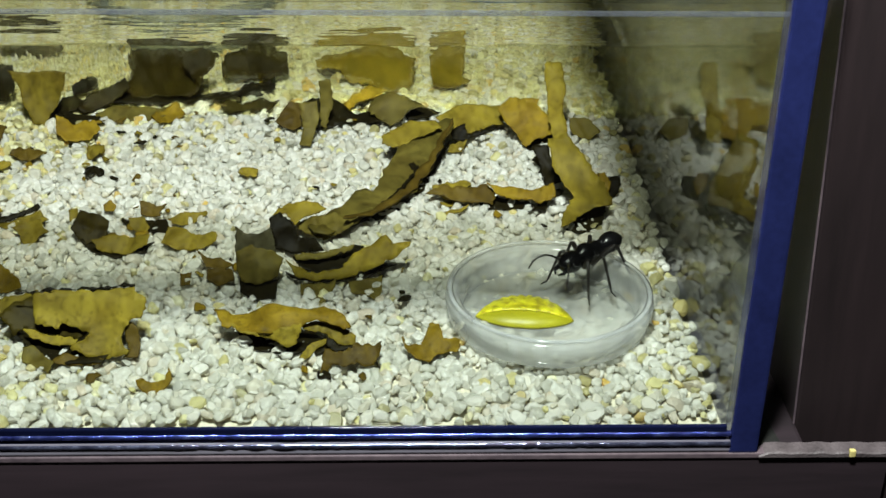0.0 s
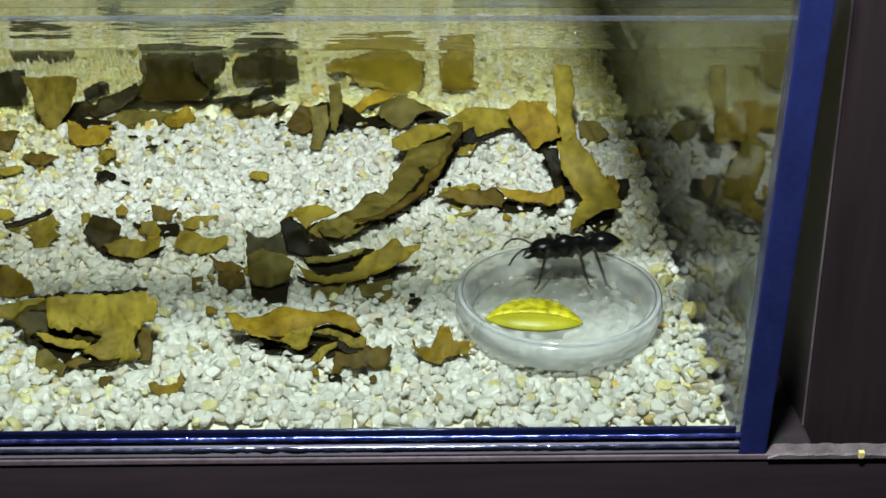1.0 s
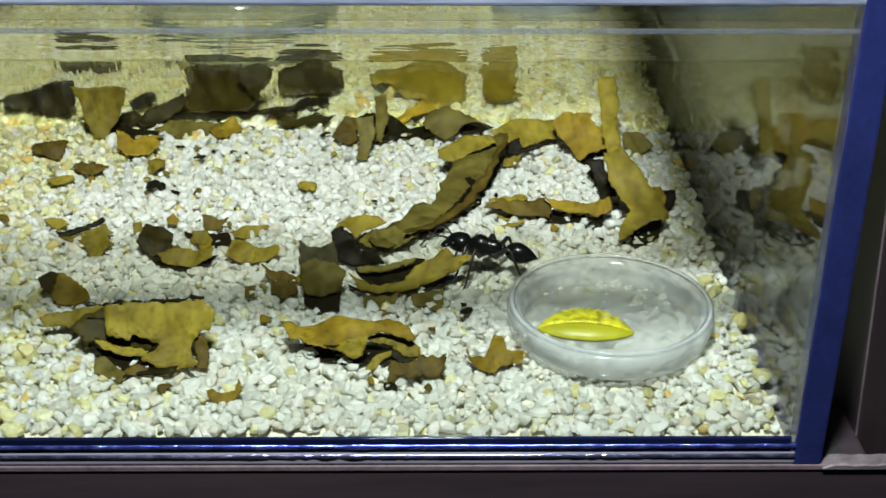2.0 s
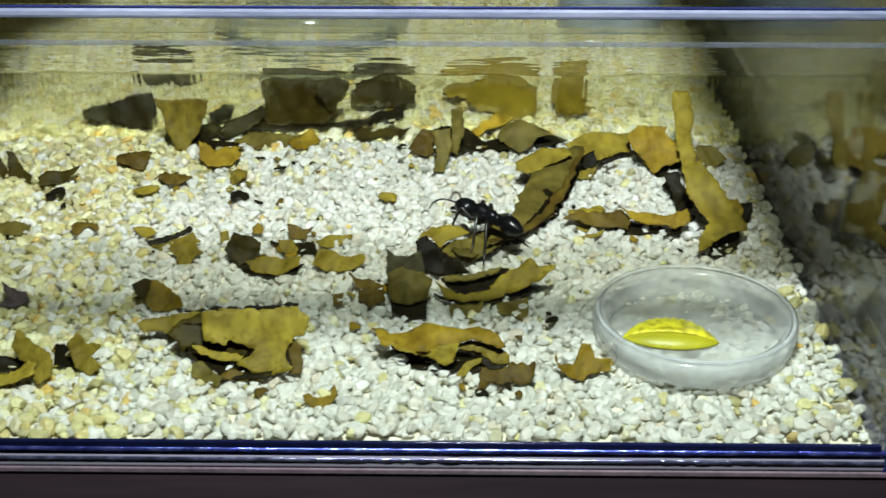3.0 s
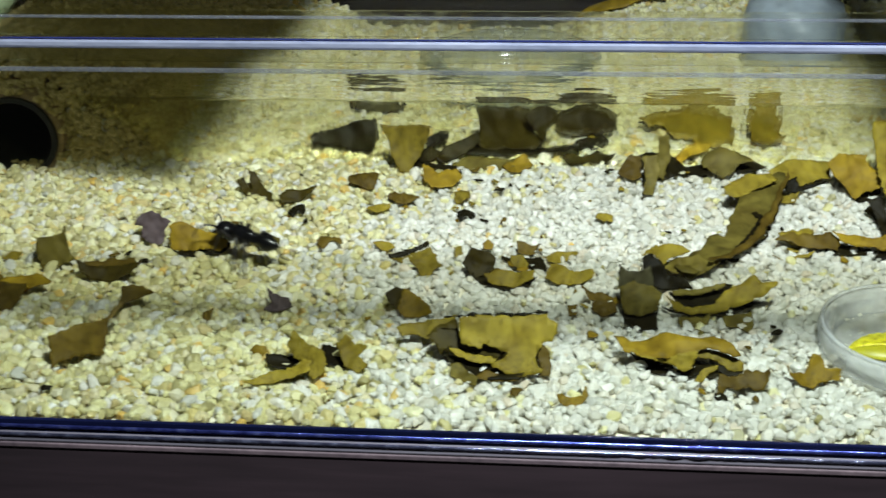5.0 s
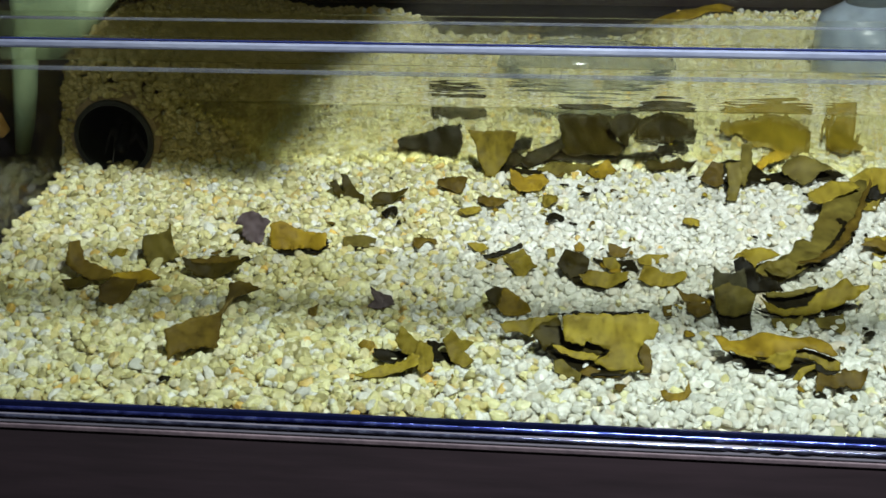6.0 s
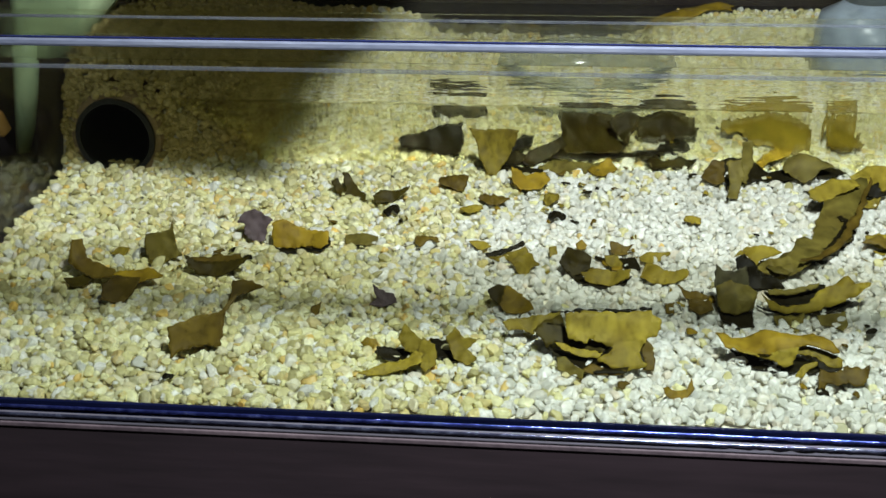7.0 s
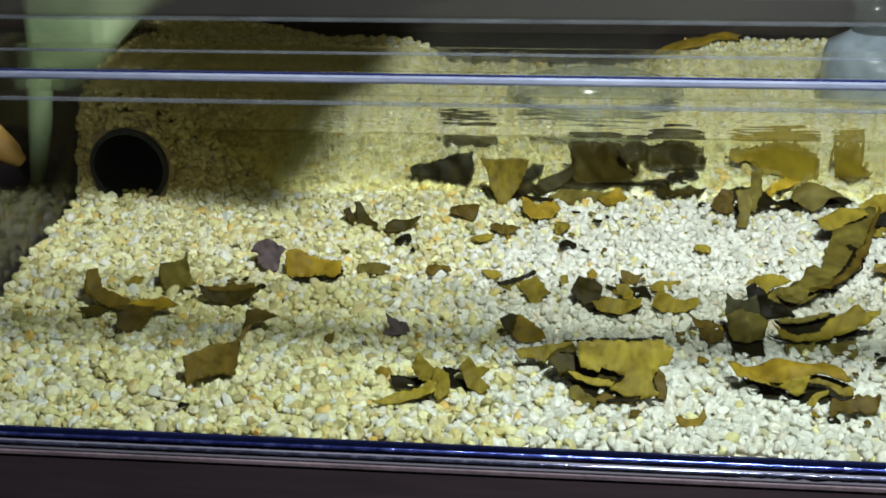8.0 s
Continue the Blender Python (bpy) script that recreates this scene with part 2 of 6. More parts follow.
MAT = {
    "white_stone": pebble_material("white_stone", WHITE_STOPS),
    "yellow_stone": pebble_material("yellow_stone", YELLOW_STOPS),
    # browned copies of stones and sand: the heap's shade put into colour
    "shaded_stone": pebble_material("shaded_stone", [(0.0, (0.46, 0.38, 0.15)), (0.4, (0.72, 0.60, 0.26)), (0.8, (0.84, 0.72, 0.34)), (1.0, (0.58, 0.48, 0.20))]),
    "shaded_bed": plain("shaded_sand", [(0.3, (0.20, 0.14, 0.07)), (0.7, (0.36, 0.26, 0.13))], 0.9, grain=500, bump=0.5),
    "white_stone_single": pebble_material("white_stone_single", WHITE_STOPS, True),
    "yellow_stone_single": pebble_material("yellow_stone_single", YELLOW_STOPS, True),
    "bed": plain("sand_between_stones", [(0.3, (0.52, 0.48, 0.35)), (0.7, (0.72, 0.68, 0.55))], 0.9, grain=500, bump=0.5),
    "olive": leaf_material("olive_leaf", (0.070, 0.052, 0.006), (0.272, 0.208, 0.022), (0.35, 0.3, 0.2)),
    "amber": leaf_material("amber_leaf", (0.072, 0.046, 0.003), (0.272, 0.181, 0.0115), (0.35, 0.3, 0.2)),
    "umber": leaf_material("umber_leaf", (0.013, 0.0092, 0.0007), (0.050, 0.037, 0.0025), (0.4, 0.35, 0.3)),
    # darker copy of umber: dims the brightly lit back leaves by colour
    "deep": leaf_material("dimmed_olive_leaf", (0.006, 0.0042, 0.0003), (0.027, 0.0195, 0.0012), (0.4, 0.35, 0.3)),
    "tan": leaf_material("tan_leaf", (0.064, 0.046, 0.003), (0.215, 0.157, 0.012), (0.4, 0.35, 0.3)),
    "brown": leaf_material("brown_leaf", (0.038, 0.024, 0.003), (0.125, 0.085, 0.011), (0.4, 0.35, 0.3)),
    # tone of dark leaves, also of sheets that stand in for shade
    "dark": leaf_material("dark_leaf_and_shade", (0.003, 0.0022, 0.0006), (0.013, 0.010, 0.002), (0.4, 0.4, 0.3)),
    "purple": leaf_material("grey_purple_leaf", (0.05, 0.036, 0.036), (0.12, 0.09, 0.095), (0.5, 0.5, 0.5)),
    "grey": leaf_material("grey_olive_leaf", (0.055, 0.044, 0.008), (0.180, 0.145, 0.028), (0.4, 0.4, 0.3)),
    "slate": leaf_material("slate_leaf", (0.022, 0.021, 0.012), (0.085, 0.078, 0.040), (0.4, 0.4, 0.3)),
    "glass": clear("tank_glass", (0.965, 0.98, 0.965)),
    "side_glass": clear("greenish_side_glass", (0.955, 0.975, 0.955), 1.85),
    "haze": hazy("hazy_acrylic", 0.004, 0.9, 0.12, (0.87, 0.87, 0.78), ior=1.2, waves=(300, 1, 110), deep=0.0020, octaves=1),
    "ledge": hazy("rippled_acrylic_ledge", 0.004, 0.8, 0.15, (0.86, 0.86, 0.80), ior=1.1, waves=(50, 240, 1), deep=0.0026, octaves=1),
    "rail": hazy("rippled_acrylic_rail", 0.18, 0.3, 0.66, (0.97, 0.97, 0.94), ior=1.05),
    "frame": clear("smoky_lid_frame", (0.82, 0.82, 0.78), rough=0.3),
    # tint browns the light that falls under the added lid
    "lid": clear("brown_smoked_plastic", (0.252, 0.25, 0.172)),
    "brace": clear("dark_smoked_acrylic", (0.36, 0.36, 0.31)),
    "dish": clear("clear_plastic_dish", (0.98, 0.985, 0.985), 1.4, 0.10, 0.34, (0.96, 0.97, 0.98)),
    "dish_floor": clear("milky_dish_floor", (0.98, 0.985, 0.98), 1.4, 0.2, 0.38, (0.95, 0.96, 0.95)),
    # pale tones put the lamp's shine on the rail edges into their colour
    "edge_bright": clear("shine_toned_edge", (0.8, 0.82, 0.86), 1.6, 0.22, 0.14, (0.42, 0.44, 0.50)),
    "rail_line": plain("shine_toned_rail", [(0.3, (0.30, 0.33, 0.50)), (0.7, (0.62, 0.66, 0.86))], 0.3, metal=0.7, grain=120, bump=0.2, stretch=(0.3, 1, 1)),
    "tub": clear("frosted_blue_plastic", (0.7, 0.76, 0.86), 1.45, 0.3, 0.62, (0.50, 0.57, 0.66)),
    "cup": clear("clear_plastic_cup", (0.74, 0.77, 0.77), 1.45, 0.14, 0.26, (0.40, 0.44, 0.44)),
    "navy": plain("navy_seal", [(0.3, (0.002, 0.003, 0.012)), (0.7, (0.006, 0.008, 0.035))], 0.15, grain=60, bump=0.1, stretch=(0.2, 1, 1)),
    # bright blue flecks put the bead's glints into its metallic colour
    "bead": plain("glint_toned_bead", [(0.38, (0.03, 0.04, 0.22)), (0.54, (0.12, 0.15, 0.6)), (0.66, (0.42, 0.50, 1.0))], 0.14, metal=0.9, grain=320, bump=0.8, depth=0.0004),
    "blue": plain("dark_blue_sealant", [(0.3, (0.009, 0.012, 0.052)), (0.7, (0.015, 0.020, 0.09))], 0.22, grain=90, bump=0.1),
    "foot": plain("clouded_glass_foot", [(0.3, (0.10, 0.095, 0.12)), (0.7, (0.23, 0.21, 0.26))], 0.15, grain=40, bump=0.1, stretch=(0.1, 1, 1)),
    # blue-white flecks tone the base edge for its glints
    "edge": plain("glint_toned_edge", [(0.36, (0.06, 0.065, 0.14)), (0.52, (0.20, 0.21, 0.36)), (0.66, (0.60, 0.65, 1.0))], 0.12, metal=0.9, grain=300, bump=0.5, depth=0.0004),
    "wood": plain("dark_brown_wood", [(0.3, (0.007, 0.0042, 0.0058)), (0.7, (0.033, 0.020, 0.026))], 0.6, grain=25, bump=0.2, fine=260, stretch=(0.12, 1, 1)),
    "wood_back": plain("reddish_back_wood", [(0.3, (0.010, 0.0035, 0.003)), (0.7, (0.034, 0.012, 0.009))], 0.6, grain=25, bump=0.2, fine=260, stretch=(0.12, 1, 1)),
    "wood_up": plain("dark_brown_upright_wood", [(0.3, (0.006, 0.0034, 0.004)), (0.7, (0.026, 0.015, 0.017))], 0.55, grain=25, bump=0.2, fine=260, stretch=(1, 1, 0.12)),
    "band": plain("pale_worn_edge_band", [(0.3, (0.05, 0.036, 0.045)), (0.7, (0.15, 0.11, 0.125))], 0.5, grain=70, bump=0.3),
    "worn": plain("chipped_edge", [(0.3, (0.055, 0.042, 0.045)), (0.7, (0.14, 0.112, 0.118))], 0.6, grain=240, bump=0.5),
    "chip": plain("yellow_worn_chip", [(0.3, (0.5, 0.4, 0.12)), (0.7, (0.7, 0.6, 0.25))], 0.7),
    "tube": plain("black_plastic_tube", [(0.3, (0.003, 0.003, 0.003)), (0.7, (0.008, 0.008, 0.007))], 0.5, grain=120),
    "tube_rim": plain("dull_tube_rim", [(0.3, (0.005, 0.005, 0.004)), (0.7, (0.011, 0.011, 0.009))], 0.7, grain=150),
    "green": plain("pale_green_plastic", [(0.3, (0.28, 0.34, 0.19)), (0.7, (0.36, 0.43, 0.25))], 0.45, grain=80, bump=0.05),
    "orange": plain("orange_plastic", [(0.3, (0.5, 0.24, 0.06)), (0.7, (0.62, 0.33, 0.1))], 0.5, grain=100),
    "plaster": plain("dim_room_paint", [(0.3, (0.26, 0.24, 0.205)), (0.7, (0.31, 0.29, 0.25))], 0.8, grain=5, bump=0.05),
    "ant": plain("black_chitin", [(0.3, (0.0015, 0.0015, 0.002)), (0.7, (0.005, 0.005, 0.006))], 0.26, grain=500, bump=0.3, spec=0.3, depth=0.0003),
    "ant_leg": plain("dark_leg_chitin", [(0.3, (0.006, 0.005, 0.004)), (0.7, (0.016, 0.012, 0.010))], 0.35, grain=500),
    "jelly": plain("yellow_jelly", [(0.43, (0.34, 0.28, 0.005)), (0.50, (0.66, 0.58, 0.010)), (0.62, (0.84, 0.78, 0.03))], 0.3, grain=420, bump=0.4),
    # darker copy of the jelly: shade of its front face put into colour
    "jelly_shaded": plain("shaded_yellow_jelly", [(0.3, (0.27, 0.25, 0.004)), (0.7, (0.40, 0.37, 0.008))], 0.45, grain=200, bump=0.1),
}


# ---- mesh helpers ----
def finish(name, bm, mat, parent=None, smooth=False):
    me = bpy.data.meshes.new(name)
    bm.normal_update()
    bm.to_mesh(me)
    bm.free()
    if smooth:
        me.polygons.foreach_set("use_smooth", [True] * len(me.polygons))
    me.materials.append(MAT[mat])
    ob = new(name, me)
    if parent:
        ob.parent = parent
    return ob


def part(name, bm, mat, parent, label="", smooth=False):
    ob = finish(name, bm, mat, parent, smooth)
    return tagged(ob, label)


def thing(name, label, category, place=(0, 0, 0), group="", kind=""):
    ob = new(name)
    ob.location = place
    return tagged(ob, label, category, group, kind)


def box(bm, x0, x1, y0, y1, z0, z1, bevel=0.0):
    verts = [bm.verts.new((x, y, z)) for x in (x0, x1) for y in (y0, y1) for z in (z0, z1)]
    for f in ((0, 1, 3, 2), (4, 6, 7, 5), (0, 4, 5, 1), (2, 3, 7, 6), (0, 2, 6, 4), (1, 5, 7, 3)):
        bm.faces.new([verts[i] for i in f])
    bmesh.ops.recalc_face_normals(bm, faces=bm.faces)
    if bevel > 0:
        edges = [e for e in bm.edges if all(v in verts for v in e.verts)]
        bmesh.ops.bevel(bm, geom=edges, offset=bevel, segments=2, affect="EDGES", profile=0.6)
    return bm


def boxed(x0, x1, y0, y1, z0, z1, bevel=0.0):
    return box(bmesh.new(), x0, x1, y0, y1, z0, z1, bevel)


def lathe(bm, profile, steps=48, centre=(0, 0, 0), closed=False, caps=True):
    """Turns a profile of (radius, height) round the z axis."""
    rings = []
    for r, z in profile:
        rings.append([bm.verts.new((centre[0] + r * math.cos(2 * math.pi * i / steps), centre[1] + r * math.sin(2 * math.pi * i / steps), centre[2] + z)) for i in range(steps)])
    pairs = list(zip(rings, rings[1:])) + ([(rings[-1], rings[0])] if closed else [])
    for a, b in pairs:
        for i in range(steps):
            j = (i + 1) % steps
            bm.faces.new((a[i], a[j], b[j], b[i]))
    if not closed and caps:
        bm.faces.new(rings[0][::-1])
        bm.faces.new(rings[-1])
    bmesh.ops.recalc_face_normals(bm, faces=bm.faces)
    return bm


def tube(bm, points, radii, steps=8):
    """A tapered tube along points, with closed ends."""
    pts = [Vector(p) for p in points]
    rings = []
    for i, p in enumerate(pts):
        d = (pts[min(i + 1, len(pts) - 1)] - pts[max(i - 1, 0)]).normalized()
        side = d.cross(Vector((0.13, 0.2, 1))).normalized()
        up = side.cross(d)
        rings.append([bm.verts.new(p + radii[i] * (math.cos(2 * math.pi * k / steps) * side + math.sin(2 * math.pi * k / steps) * up)) for k in range(steps)])
    for a, b in zip(rings, rings[1:]):
        for k in range(steps):
            bm.faces.new((a[k], a[(k + 1) % steps], b[(k + 1) % steps], b[k]))
    bm.faces.new(rings[0][::-1])
    bm.faces.new(rings[-1])
    bmesh.ops.recalc_face_normals(bm, faces=bm.faces)
    return bm


def sheet(bm, grid, thick):
    """A leaf-thin solid from a grid of points."""
    rows, cols = len(grid), len(grid[0])
    normals = []
    for i in range(rows):
        line = []
        for j in range(cols):
            a = grid[min(i + 1, rows - 1)][j] - grid[max(i - 1, 0)][j]
            b = grid[i][min(j + 1, cols - 1)] - grid[i][max(j - 1, 0)]
            n = a.cross(b)
            line.append(n.normalized() if n.length > 1e-12 else Vector((0, 0, 1)))
        normals.append(line)
    top = [[bm.verts.new(grid[i][j] + normals[i][j] * thick / 2) for j in range(cols)] for i in range(rows)]
    low = [[bm.verts.new(grid[i][j] - normals[i][j] * thick / 2) for j in range(cols)] for i in range(rows)]
    for i in range(rows - 1):
        for j in range(cols - 1):
            bm.faces.new((top[i][j], top[i + 1][j], top[i + 1][j + 1], top[i][j + 1]))
            bm.faces.new((low[i][j], low[i][j + 1], low[i + 1][j + 1], low[i + 1][j]))
    broad = len(bm.faces)
    rim = [(0, j) for j in range(cols)] + [(i, cols - 1) for i in range(1, rows)] + [(rows - 1, j) for j in range(cols - 2, -1, -1)] + [(i, 0) for i in range(rows - 2, 0, -1)]
    for (i, j), (k, l) in zip(rim, rim[1:] + rim[:1]):
        bm.faces.new((top[i][j], top[k][l], low[k][l], low[i][j]))
    for n, f in enumerate(bm.faces):
        f.smooth = n < broad
    bmesh.ops.recalc_face_normals(bm, faces=bm.faces)
    return bm


def ground(x, y):
    """Height of the gravel: nearly level, with a heap in the back corner over the tunnel."""
    z = 0.05 * min(max(y, 0.0), 0.17) + 0.0012 * noise.noise((x * 30, y * 30, 0.3))
    z += 0.0042 * math.exp(-((x + 0.2565) / 0.019) ** 2 - ((y - 0.1465) / 0.009) ** 2)
    k = min(1.0, max(0.0, (y - 0.147) / 0.018))
    side = max(0.0, 1 - ((x + 0.268) / 0.066) ** 2)
    back = max(0.0, 1 - max(0.0, (y - 0.22) / 0.12) ** 2)
    rear = min(1.0, max(0.0, (y - 0.265) / 0.070))
    dip = 1 / (1 + math.exp((-0.160 - x) / 0.004)) - 1 / (1 + math.exp((-0.046 - x) / 0.004))
    z += 0.0135 * rear * rear * (3 - 2 * rear) * (1 - dip) + 0.0022 * rear * noise.noise((x * 70, y * 40, 4.1))
    return z + 0.046 * k * k * (3 - 2 * k) * side ** 0.8 * back * (0.72 + 0.28 * min(1.0, max(0.0, (y - 0.15) / 0.07)))


TUNNEL = (-0.2545, 0.0208, 0.0148)


def over_tunnel(x, y):
    return abs(x - TUNNEL[0]) < TUNNEL[2] * 0.97 and y > 0.147


# ---- setting ----
shelf = tagged(finish("shelf", boxed(-1.2, 0.096, -0.0035, 0.46, -0.055, BASE, 0.001), "wood"), "dark brown wooden shelf under the glass tank", "shelf", kind="structure")
part("edge_band", boxed(-1.2, 0.116, -0.0066, -0.0036, -0.0052, -0.0038, 0.0003), "band", shelf, "thin pinkish worn edge band")
worn = bmesh.new()
rings = []
for i in range(61):
    x, h = 0.0842 + 0.00052 * i, -0.0035 + 0.0004 * noise.noise((i * 0.17, 2.2, 0.0)) - 0.0008 * max(0.0, 1 - i / 4)
    rings.append([worn.verts.new(v) for v in ((x, -0.0070, -0.0047), (x, -0.0070, h - 0.0003), (x, -0.0066, h), (x, -0.0030, h), (x, -0.0030, -0.0047))])
for a, b in zip(rings, rings[1:]):
    for k in range(5):
        worn.faces.new((a[k], a[(k + 1) % 5], b[(k + 1) % 5], b[k]))
worn.faces.new(rings[0])
worn.faces.new(rings[-1][::-1])
bmesh.ops.recalc_face_normals(worn, faces=worn.faces)
part("worn_corner", worn, "worn", shelf, "pale chipped lilac-grey edge")
part("chip", boxed(0.1045, 0.1059, -0.0074, -0.0062, -0.0046, -0.0028, 0.0003), "chip", shelf, "yellow chipped spot")
part("plinth", boxed(-1.2, 0.114, -0.0062, -0.0034, -0.5, -0.0053), "wood", shelf)
lean = Matrix.Translation((0.0955, 0, BASE)) @ Matrix.Rotation(radians(-2.4), 4, "Y") @ Matrix.Translation((-0.0945, 0, -BASE))
upright = tagged(finish("cabinet_upright", boxed(0.0945, 0.135, 0.006, 0.46, -0.1, 0.6, 0.001), "wood_up"), "dark brown wooden cabinet side panel beside the tank", "cabinet panel", kind="structure")
part("edge_strip", boxed(0.0943, 0.0947, 0.0056, 0.0062, BASE, 0.6, 0.0001), "band", upright, "thin pale worn edge")
upright.matrix_world = lean
tagged(finish("cabinet_end", boxed(0.1155, 0.3, -0.006, 0.0, -0.5, 0.6, 0.001), "wood_up"), "dark brown cabinet front beside the shelf", "cabinet panel", kind="structure")
tagged(finish("wall_back", boxed(-1.2, 0.135, 0.46, 0.48, -0.5, 0.6), "wood_back"), "dark brown wooden cabinet back behind the tank", "cabinet back", kind="structure")
tagged(finish("wall_north", boxed(-1.3, 0.7, 0.55, 0.6, -0.5, 0.9), "plaster"), "plain painted room wall behind the cabinet", "wall", kind="structure")
tagged(finish("wall_south", boxed(-1.3, 0.7, -0.95, -0.9, -0.5, 0.9), "plaster"), "plain painted room wall", "wall", kind="structure")
tagged(finish("wall_west", boxed(-1.35, -1.3, -0.9, 0.55, -0.5, 0.9), "plaster"), "plain painted room wall", "wall", kind="structure")
tagged(finish("wall_east", boxed(0.7, 0.75, -0.9, 0.55, -0.5, 0.9), "plaster"), "plain painted room wall", "wall", kind="structure")
tagged(finish("ceiling", boxed(-1.3, 0.7, -0.9, 0.55, 0.9, 0.95), "plaster"), "plain painted room ceiling", "ceiling", kind="structure")
tagged(finish("floor", boxed(-1.3, 0.7, -0.9, 0.55, -0.55, -0.5), "wood"), "dark room floor", "floor", kind="structure")

# ---- glass tank ----
tank = thing("glass_tank", "clear glass tank with dark blue sealed edges on a shelf", "tank")
part("base_plate", boxed(WEST, EAST, SOUTH, NORTH, -0.0042, -0.0028), "edge", tank)
part("front_pane", boxed(WEST, EAST, -PANE, 0.0, -0.0028, RIM, 0.0004), "glass", tank)
part("back_pane", boxed(WEST, EAST, NORTH, NORTH + PANE, -0.0028, RIM), "glass", tank)
part("side_pane", boxed(EAST, EAST + PANE, -0.001, NORTH + PANE, -0.0028, RIM, 0.0004), "side_glass", tank)
part("side_pane", boxed(WEST - PANE, WEST - 0.00005, -0.001, NORTH + PANE, -0.0028, RIM), "side_glass", tank)
part("bottom_seal", boxed(WEST - PANE, EAST - 0.001, -PANE - 0.0012, -PANE - 0.0002, 0.0016, 0.0035, 0.0004), "navy", tank, "dark blue bottom seal strip")


def uneven(x, seed):
    """Sealant swelling: nearly even; lumps added along two stretches of the front edge for glints."""
    lumps = math.exp(-((x + 0.025) / 0.022) ** 4) + 0.8 * math.exp(-((x - 0.036) / 0.013) ** 4)
    return 1.0 + 0.02 * noise.noise((x * 300, seed, 0.0)) + lumps * (0.30 * noise.noise((x * 420, seed, 1.0)) + 0.20 * noise.noise((x * 1300, seed, 2.0)))


run = [WEST - PANE + (EAST - WEST + PANE) * i / 900 for i in range(901)]
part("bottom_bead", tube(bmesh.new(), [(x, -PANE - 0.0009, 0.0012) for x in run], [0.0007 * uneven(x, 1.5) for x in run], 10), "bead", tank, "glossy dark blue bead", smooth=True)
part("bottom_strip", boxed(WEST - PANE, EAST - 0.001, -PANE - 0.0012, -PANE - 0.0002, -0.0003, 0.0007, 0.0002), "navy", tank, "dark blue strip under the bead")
part("bottom_edge", tube(bmesh.new(), [(x, -PANE - 0.0011, -0.0013) for x in run], [0.0006 * uneven(x, 6.5) for x in run], 10), "edge", tank, "rounded glass base edge, blue of its glints put into the colour", smooth=True)
part("foot_strip", boxed(WEST - PANE, EAST + 0.004, -PANE - 0.0006, 0.3, -0.0047, -0.0029, 0.0006), "foot", tank, "glass foot strip")
wedge = bmesh.new()
low = [wedge.verts.new((x, y, -0.0046)) for x, y in ((0.0832, -0.0036), (0.0900, -0.0028), (0.0885, 0.0115), (0.0832, 0.0115))]
bmesh.ops.extrude_face_region(wedge, geom=[wedge.faces.new(low)])
for v in list(wedge.verts)[4:]:
    v.co.z = -0.0036
part("foot_corner", wedge, "tube_rim", tank, "clouded glass foot corner")
part("foot_lip", boxed(WEST - PANE, EAST + 0.004, -0.0063, -0.0037, -0.0035, -0.0003, 0.0004), "foot", tank, "clouded lilac-grey glass lip")
part("corner_seal", boxed(EAST - 0.0002, EAST + 0.0064, -PANE - 0.0014, -0.0012, -0.0040, RIM, 0.0006), "blue", tank, "dark blue corner seal")
part("corner_seal", boxed(WEST - 0.0058, WEST + 0.0012, -PANE - 0.0014, -0.0012, -0.0040, RIM, 0.0006), "blue", tank, "dark blue corner seal")
for low, high in ((0.0973, 0.1031), (0.1033, 0.1093)):
    part("top_rail", boxed(WEST + 0.002, EAST + 0.0045, 0.0004, 0.0011, low, high, 0.0002), "rail", tank, "clear acrylic lid rail with bright edges")
# rail edges, drawn bright by colour where they shine
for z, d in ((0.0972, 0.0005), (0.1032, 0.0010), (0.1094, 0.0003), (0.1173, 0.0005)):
    part("rail_edge", boxed(WEST + 0.002, EAST + 0.0045, -PANE - 0.0010, -PANE - 0.0002, z - d, z + d, d * 0.6), "rail_line" if d > 0.0006 else "edge_bright", tank, "polished rail edge, its shine put into a pale colour")
part("rail_fringe", boxed(WEST + 0.002, EAST + 0.0045, -PANE - 0.0009, -PANE - 0.0003, 0.1043, 0.1046, 0.0001), "blue", tank, "thin dark blue line over the bright rail edge")
slab = bmesh.new()
rows = []
for i in range(161):
    x = -0.2375 + (EAST + 0.001 + 0.2375) * i / 160
    top = 0.0335 + 0.0012 * noise.noise((x * 60, 0.4, 7.7)) + 0.0005 * noise.noise((x * 260, 1.4, 2.7))
    rows.append([slab.verts.new(v) for v in ((x, 0.1600, 0.0), (x, 0.1617, 0.0), (x, 0.1617, top - 0.0007), (x, 0.1600, top))])
for a, b in zip(rows, rows[1:]):
    slab.faces.new((a[3], b[3], b[0], a[0])[::-1])
    slab.faces.new((a[1], b[1], b[2], a[2])[::-1])
part("divider", slab, "haze", tank, "low hazy clear acrylic divider").visible_shadow = False
ledge = bmesh.new()
rows = [[ledge.verts.new((-0.214 + 0.2905 * i / 60, 0.1618 + 0.0132 * j, 0.0322 + 0.0005 * noise.noise((i * 0.7, j * 0.9, 3.3)))) for j in range(5)] for i in range(61)]
for a, b in zip(rows, rows[1:]):
    for j in range(4):
        ledge.faces.new((a[j], b[j], b[j + 1], a[j + 1]))
part("divider_ledge", ledge, "ledge", tank, "rippled clear acrylic ledge of the divider", smooth=True).visible_shadow = False
